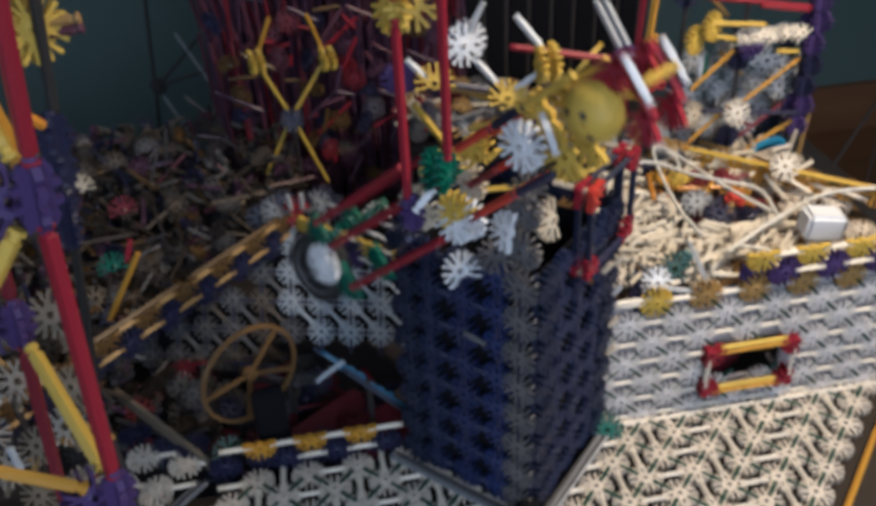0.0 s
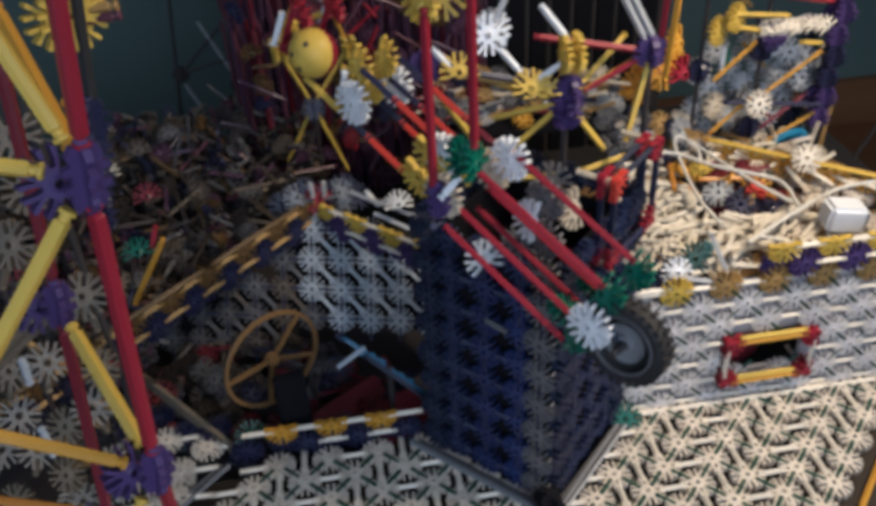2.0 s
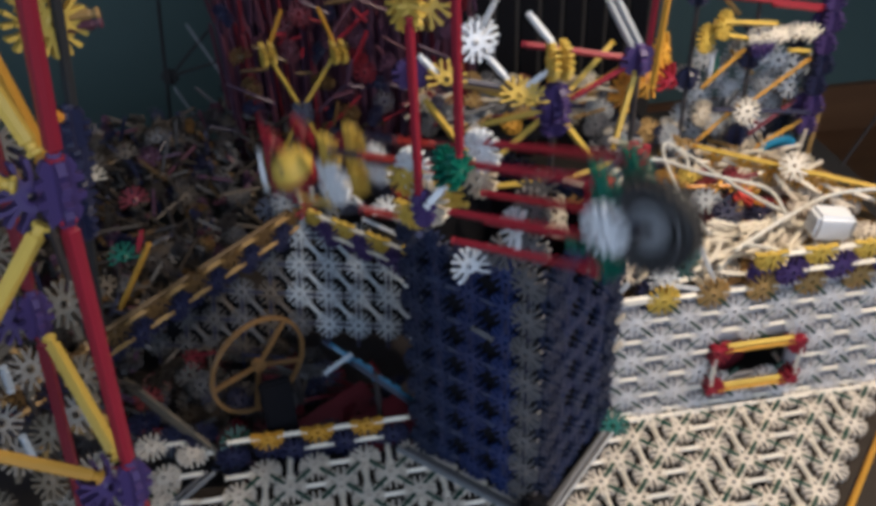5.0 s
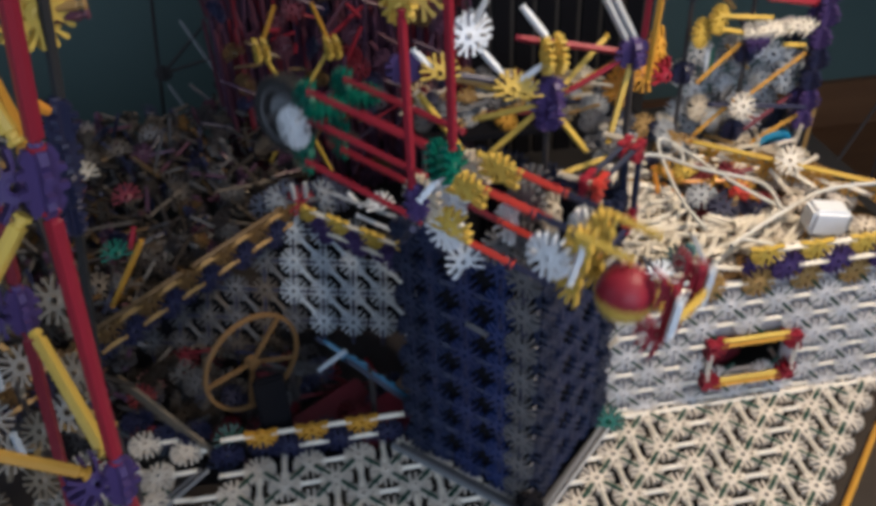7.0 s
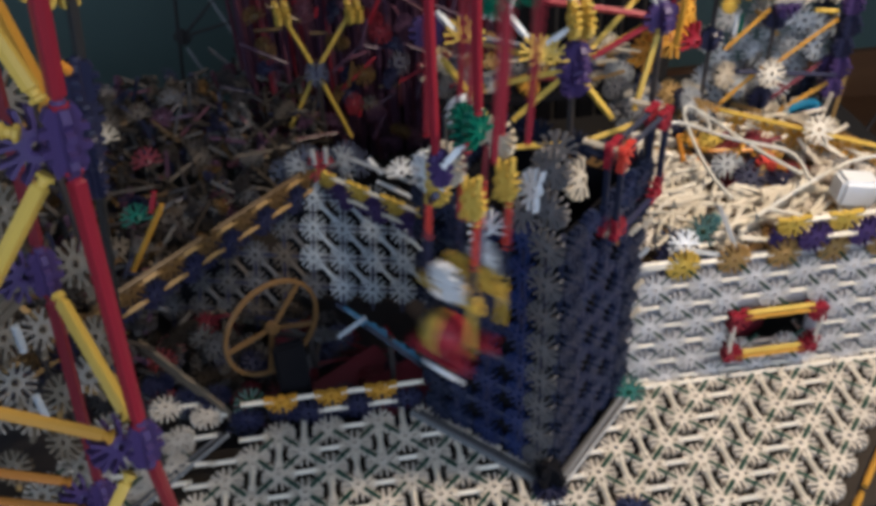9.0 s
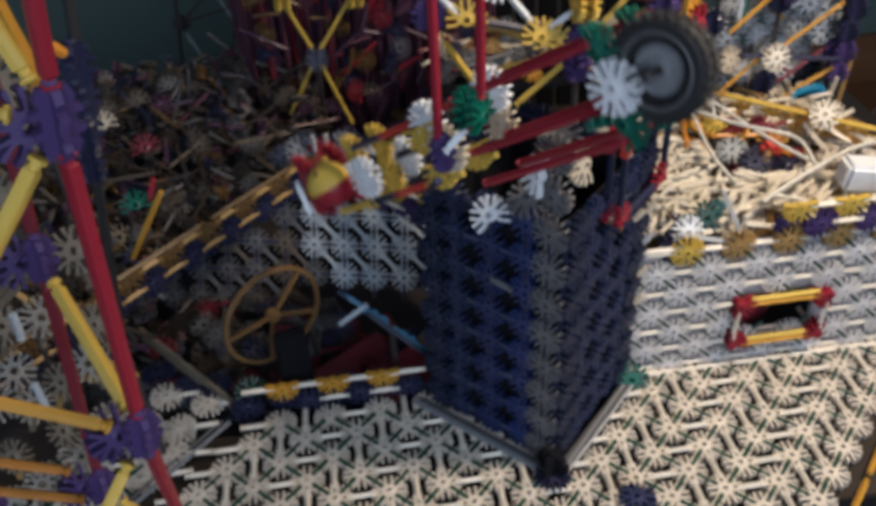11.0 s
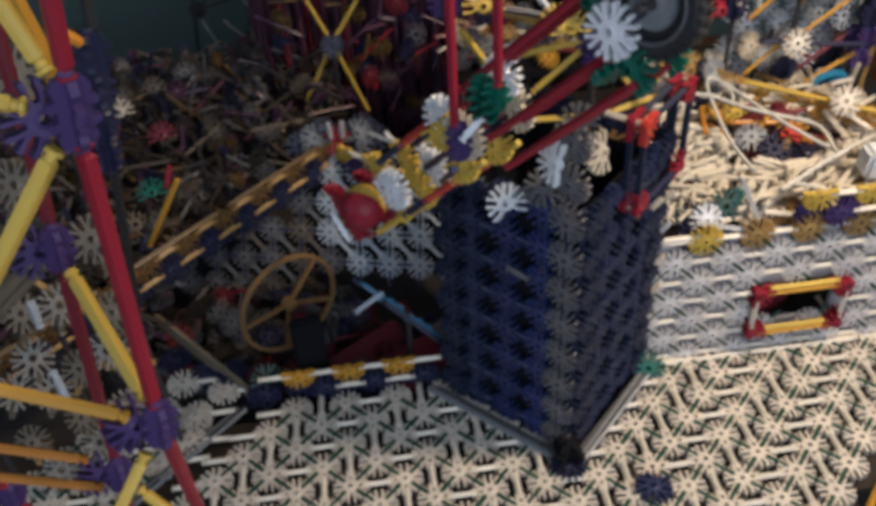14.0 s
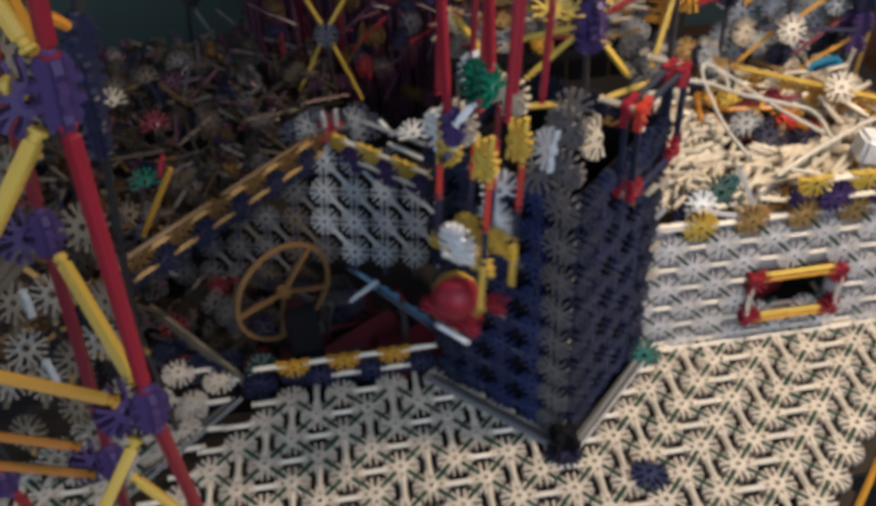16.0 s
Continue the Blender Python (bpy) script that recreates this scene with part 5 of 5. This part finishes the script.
def heap():
    """The heap of loose brown and tan pieces, its shade put into their colours."""
    t = thing("piece_heap", (-0.6, 0.45, -0.085), "heap of loose tan, brown and dark pieces, shade in their colours", "heap")
    bm = bmesh.new()
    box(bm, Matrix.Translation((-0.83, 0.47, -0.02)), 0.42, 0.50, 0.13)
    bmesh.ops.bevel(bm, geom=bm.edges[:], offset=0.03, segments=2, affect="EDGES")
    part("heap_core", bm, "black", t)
    n = 0
    while n < 300:
        x, y = rng.uniform(-1.0, -0.38), rng.uniform(0.12, 0.74)
        if x - y > -0.74 and x + y < 0.0 or x + y < -0.78 or x > -0.57 and x - y > -0.93:
            continue
        zz = 0.075 + 0.05 * math.sin(7 * x) * math.cos(6 * y) + rng.uniform(-0.02, 0.035)
        # mostly dark tones, so the colours carry the heap's shade
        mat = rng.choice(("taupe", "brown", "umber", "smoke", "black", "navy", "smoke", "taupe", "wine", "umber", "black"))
        n += 1
        if rng.random() < 0.55:
            conn(t, (x, y, zz), (rng.uniform(-1, 1), rng.uniform(-1.2, 0.4), 0.8), (1, rng.uniform(-1, 1), 0.1), mat, rng.choice((ALL8, HALF5, QUAD)))
        else:
            a = rng.uniform(0, 3.14)
            d = Vector((math.cos(a), math.sin(a), rng.uniform(-0.5, 0.5))) * rng.choice((0.0165, 0.027, 0.043))
            m, length = between(Vector((x, y, zz)) - d, Vector((x, y, zz)) + d)
            child("rod", rod_mesh(length, mat), t, m)
    # layer counts lean to black and umber for the same painted shade
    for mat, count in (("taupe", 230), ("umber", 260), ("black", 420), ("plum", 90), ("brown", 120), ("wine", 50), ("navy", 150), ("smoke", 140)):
        bm = bmesh.new()
        verts, faces = [], []
        kinds = [conn_mesh(ALL8, mat), conn_mesh(HALF5, mat), rod_mesh(0.054, mat), rod_mesh(0.086, mat), rod_mesh(0.033, mat)]
        done = 0
        while done < count:
            x, y = rng.uniform(-1.02, -0.36), rng.uniform(0.12, 0.76)
            if x - y > -0.72 and x + y < 0.0 or x + y < -0.78 or x > -0.57 and x - y > -0.93:
                continue
            done += 1
            me = rng.choice(kinds)
            z = 0.055 + 0.035 * math.sin(9 * x) * math.cos(8 * y) + rng.uniform(-0.02, 0.045)
            m = Matrix.Translation((x, y, z)) @ Euler((rng.uniform(-1.2, 1.9), rng.uniform(-1.5, 1.5), rng.uniform(0, 6))).to_matrix().to_4x4()
            base = len(verts)
            verts += [tuple(m @ v.co) for v in me.vertices]
            faces += [tuple(base + i for i in f.vertices) for f in me.polygons]
        bm.free()
        me = bpy.data.meshes.new("piece_layer")
        me.from_pydata(verts, [], faces)
        me.materials.append(MATS[mat])
        ob = child("piece_layer", me, t, Matrix())
        ob["kind"] = "stuff"
    # a few brighter pieces
    for x, y, zz, mat in ((-0.560, 0.34, 0.190, "maroon"), (-0.565, 0.25, 0.170, "green"), (-0.606, 0.36, 0.215, "ivory"), (-0.575, 0.62, 0.13, "grey"), (-0.64, 0.50, 0.16, "taupe"), (-0.60, 0.52, 0.16, "taupe")):
        conn(t, (x, y, zz), (0, -1, 0.8), (1, 0.3, 0), mat, HALF5)
    rod(t, (-0.5713, 0.2, 0.135), (-0.5212, 0.2, 0.217), "amber", 0.0)
    rod(t, (-0.536, 0.205, 0.205), (-0.528, 0.21, 0.228), "red", 0.0)


def back_deck():
    """A farther deck of mixed pieces behind the spoke frame."""
    t = thing("far_deck", (-0.08, 0.45, 0.14), "far deck covered in tan, yellow and grey pieces", "floor", kind="structure")
    bm = bmesh.new()
    box(bm, Matrix.Translation((-0.03, 0.545, 0.145)), 0.33, 0.14, 0.008)
    part("base_panel", bm, "pitch_black", t)
    for x in (-0.18, 0.12):
        for y in (0.485, 0.60):
            rod(t, (x, y, -0.085), (x, y, 0.141), "grey", 0.0)
    for k in range(80):
        x, y = rng.uniform(-0.185, 0.12), rng.uniform(0.49, 0.60)
        z = rng.uniform(0.155, 0.185)
        mat = rng.choice(("tan", "amber", "ivory", "grey", "silver", "tan", "hub_grey", "navy", "maroon", "ivory"))
        if rng.random() < 0.55:
            conn(t, (x, y, z), (rng.uniform(-1, 1), rng.uniform(-1.2, 0.2), 0.8), (1, rng.uniform(-1, 1), 0), mat, rng.choice((ALL8, HALF5)))
        else:
            a = rng.uniform(-0.6, 0.6)
            d = Vector((math.cos(a), math.sin(a), rng.uniform(-0.1, 0.2))) * rng.choice((0.0165, 0.027, 0.043))
            m, length = between(Vector((x, y, z)) - d, Vector((x, y, z)) + d)
            child("rod", rod_mesh(length, mat), t, m)
    g = thing("grey_heap", (0.09, 0.36, 0.14), "small heap of grey and tan stars", "heap")
    for k in range(34):
        x, y = rng.uniform(0.03, 0.135), rng.uniform(0.315, 0.40)
        conn(g, (x, y, rng.uniform(0.165, 0.20)), (rng.uniform(-1, 1), rng.uniform(-1, 0.3), 1), (1, rng.uniform(-1, 1), 0), rng.choice(("grey", "grey", "silver", "tan", "slate", "ivory")), rng.choice((ALL8, HALF5)))


def right_side():
    """Dark furniture and a black bar beyond the deck's right edge."""
    t = thing("dark_bench", (0.95, 0.55, -0.55), "low dark bench in shade beside the table", "bench")
    bm = bmesh.new()
    box(bm, Matrix.Translation((0.95, 0.55, -0.36)), 0.5, 0.8, 0.06)
    bmesh.ops.bevel(bm, geom=bm.edges[:], offset=0.006, segments=2, affect="EDGES")
    part("seat", bm, "dark_board", t)
    for x in (0.75, 1.15):
        for y in (0.2, 0.9):
            bm = bmesh.new()
            box(bm, Matrix.Translation((x, y, -0.47)), 0.05, 0.05, 0.16)
            part("leg", bm, "dark_board", t)
    t = thing("black_bar", (0.8, 0.8, -0.55), "thin black bar leaning behind the deck", "bar")
    rod(t, (0.55, 0.62, -0.12), (0.80, 0.80, 0.02), "black", 0.0)
    rod(t, (0.80, 0.80, -0.55), (0.80, 0.80, 0.02), "black", 0.0)


deck()
window_wall()
pit()
tower()
swing_posts()
front_mast()
mast_wall()
dark_mast()
mid_tower()
side_panel()
lit_platform()
loose_bits()
charger()
pit_things()
dark_box()
corner_cross()
back_cross()
back_curtain()
back_shelf()
heap()
back_deck()
right_side()
arm, ball = swing_arm()

# ---- motion of the arm: degrees of the ball's side from the level, time by time ----
SWING = [
    (0.0, 39.8), (0.1, 44.7), (0.2, 47.5), (0.3, 48.6), (0.4, 46.9), (0.5, 40.5), (0.6, 31.2), (0.7, 20.8),
    (0.8, 7.2), (0.9, -13.3), (1.0, -33.5), (1.1, -53.3), (1.2, -78.8), (1.3, -105.3), (1.4, -130.7), (1.5, -151.2),
    (1.6, -167.2), (1.7, -182.8), (1.8, -195.2), (1.9, -202.3), (2.0, -205.7), (2.1, -206.8), (2.2, -204.6), (2.3, -198.2),
    (2.4, -188.5), (2.5, -175.9), (2.6, -161.5), (2.7, -144.6), (2.8, -121.8), (2.9, -97.7), (3.0, -74.1), (3.1, -49.6),
    (3.2, -33.7), (3.3, -17.5), (3.4, -0.2), (3.5, 9.9), (3.6, 16.2), (3.7, 19.6), (3.8, 19.1), (3.9, 13.0),
    (4.0, 5.3), (4.1, -3.6), (4.2, -16.1), (4.3, -35.5), (4.4, -57.6), (4.5, -78.2), (4.6, -99.1), (4.7, -119.4),
    (4.8, -138.3), (4.9, -155.2), (5.0, -169.3), (5.1, -180.0), (5.2, -187.0), (5.3, -189.9), (5.4, -188.7), (5.5, -183.3),
    (5.6, -174.0), (5.7, -161.3), (5.8, -145.7), (5.9, -127.8), (6.0, -108.5), (6.1, -88.5), (6.2, -67.0), (6.3, -46.7),
    (6.4, -30.9), (6.5, -18.8), (6.6, -10.5), (6.7, -4.1), (6.8, -0.9), (6.9, -1.5), (7.0, -5.8), (7.1, -14.0),
    (7.2, -25.8), (7.3, -43.1), (7.4, -58.6), (7.5, -72.3), (7.6, -89.8), (7.7, -107.2), (7.8, -126.4), (7.9, -141.2),
    (8.0, -151.1), (8.1, -159.3), (8.2, -164.4), (8.3, -166.0), (8.4, -164.0), (8.5, -158.5), (8.6, -149.8), (8.7, -138.8),
    (8.8, -124.8), (8.9, -107.8), (9.0, -90.3), (9.1, -75.2), (9.2, -61.1), (9.3, -46.8), (9.4, -34.8), (9.5, -25.6),
    (9.6, -19.6), (9.7, -17.1), (9.8, -18.1), (9.9, -22.3), (10.0, -29.5), (10.1, -39.4), (10.2, -51.5), (10.3, -65.2),
    (10.4, -79.8), (10.5, -94.6), (10.6, -108.8), (10.7, -121.7), (10.8, -132.8), (10.9, -141.4), (11.0, -147.2), (11.1, -149.8),
    (11.2, -149.3), (11.3, -145.6), (11.4, -139.4), (11.5, -130.6), (11.6, -119.1), (11.7, -105.6), (11.8, -90.3), (11.9, -76.7),
    (12.0, -65.7), (12.1, -52.0), (12.2, -42.1), (12.3, -36.8), (12.4, -31.8), (12.5, -29.6), (12.6, -32.2), (12.7, -37.7),
    (12.8, -45.0), (12.9, -52.5), (13.0, -60.1), (13.1, -70.6), (13.2, -85.2), (13.3, -98.7), (13.4, -109.6), (13.5, -118.4),
    (13.6, -126.3), (13.7, -132.3), (13.8, -135.6), (13.9, -136.7), (14.0, -135.7), (14.1, -132.3), (14.2, -125.9), (14.3, -116.8),
    (14.4, -105.4), (14.5, -95.6), (14.6, -85.7), (14.7, -74.8), (14.8, -66.7), (14.9, -58.7), (15.0, -50.8), (15.1, -47.4),
    (15.2, -46.1), (15.3, -45.1), (15.4, -46.3), (15.5, -52.2), (15.6, -59.4), (15.7, -62.9), (15.8, -71.0), (15.9, -83.9),
    (16.0, -91.4),
]
AXLE = Vector((-0.2419, -0.0410, 0.3827))
FACING = Vector((-0.7440, -0.6593, 0.1083)).normalized()


def swung(degrees):
    a = radians(degrees + 0.8)
    u = Vector((-FACING.y, FACING.x, 0)).normalized()
    v = FACING.cross(u)
    return aim(AXLE, FACING, u * math.cos(a) + v * math.sin(a))


# the ball turns loosely on the arm's rod: degrees by which its red pole leans towards the front
SPIN = [(0.0, -80), (2.2, -75), (4.0, -60), (6.5, 0), (7.0, 2), (8.3, -30), (9.0, -10), (11.5, -10), (12.5, -14), (14.0, 60), (15.5, 45), (16.0, 45)]


def motions():
    walk(arm, [(t, swung(a)) for t, a in SWING])
    walk(ball, [(t, BALL_SEAT @ Matrix.Rotation(radians(a), 4, "X")) for t, a in SPIN])


motions()
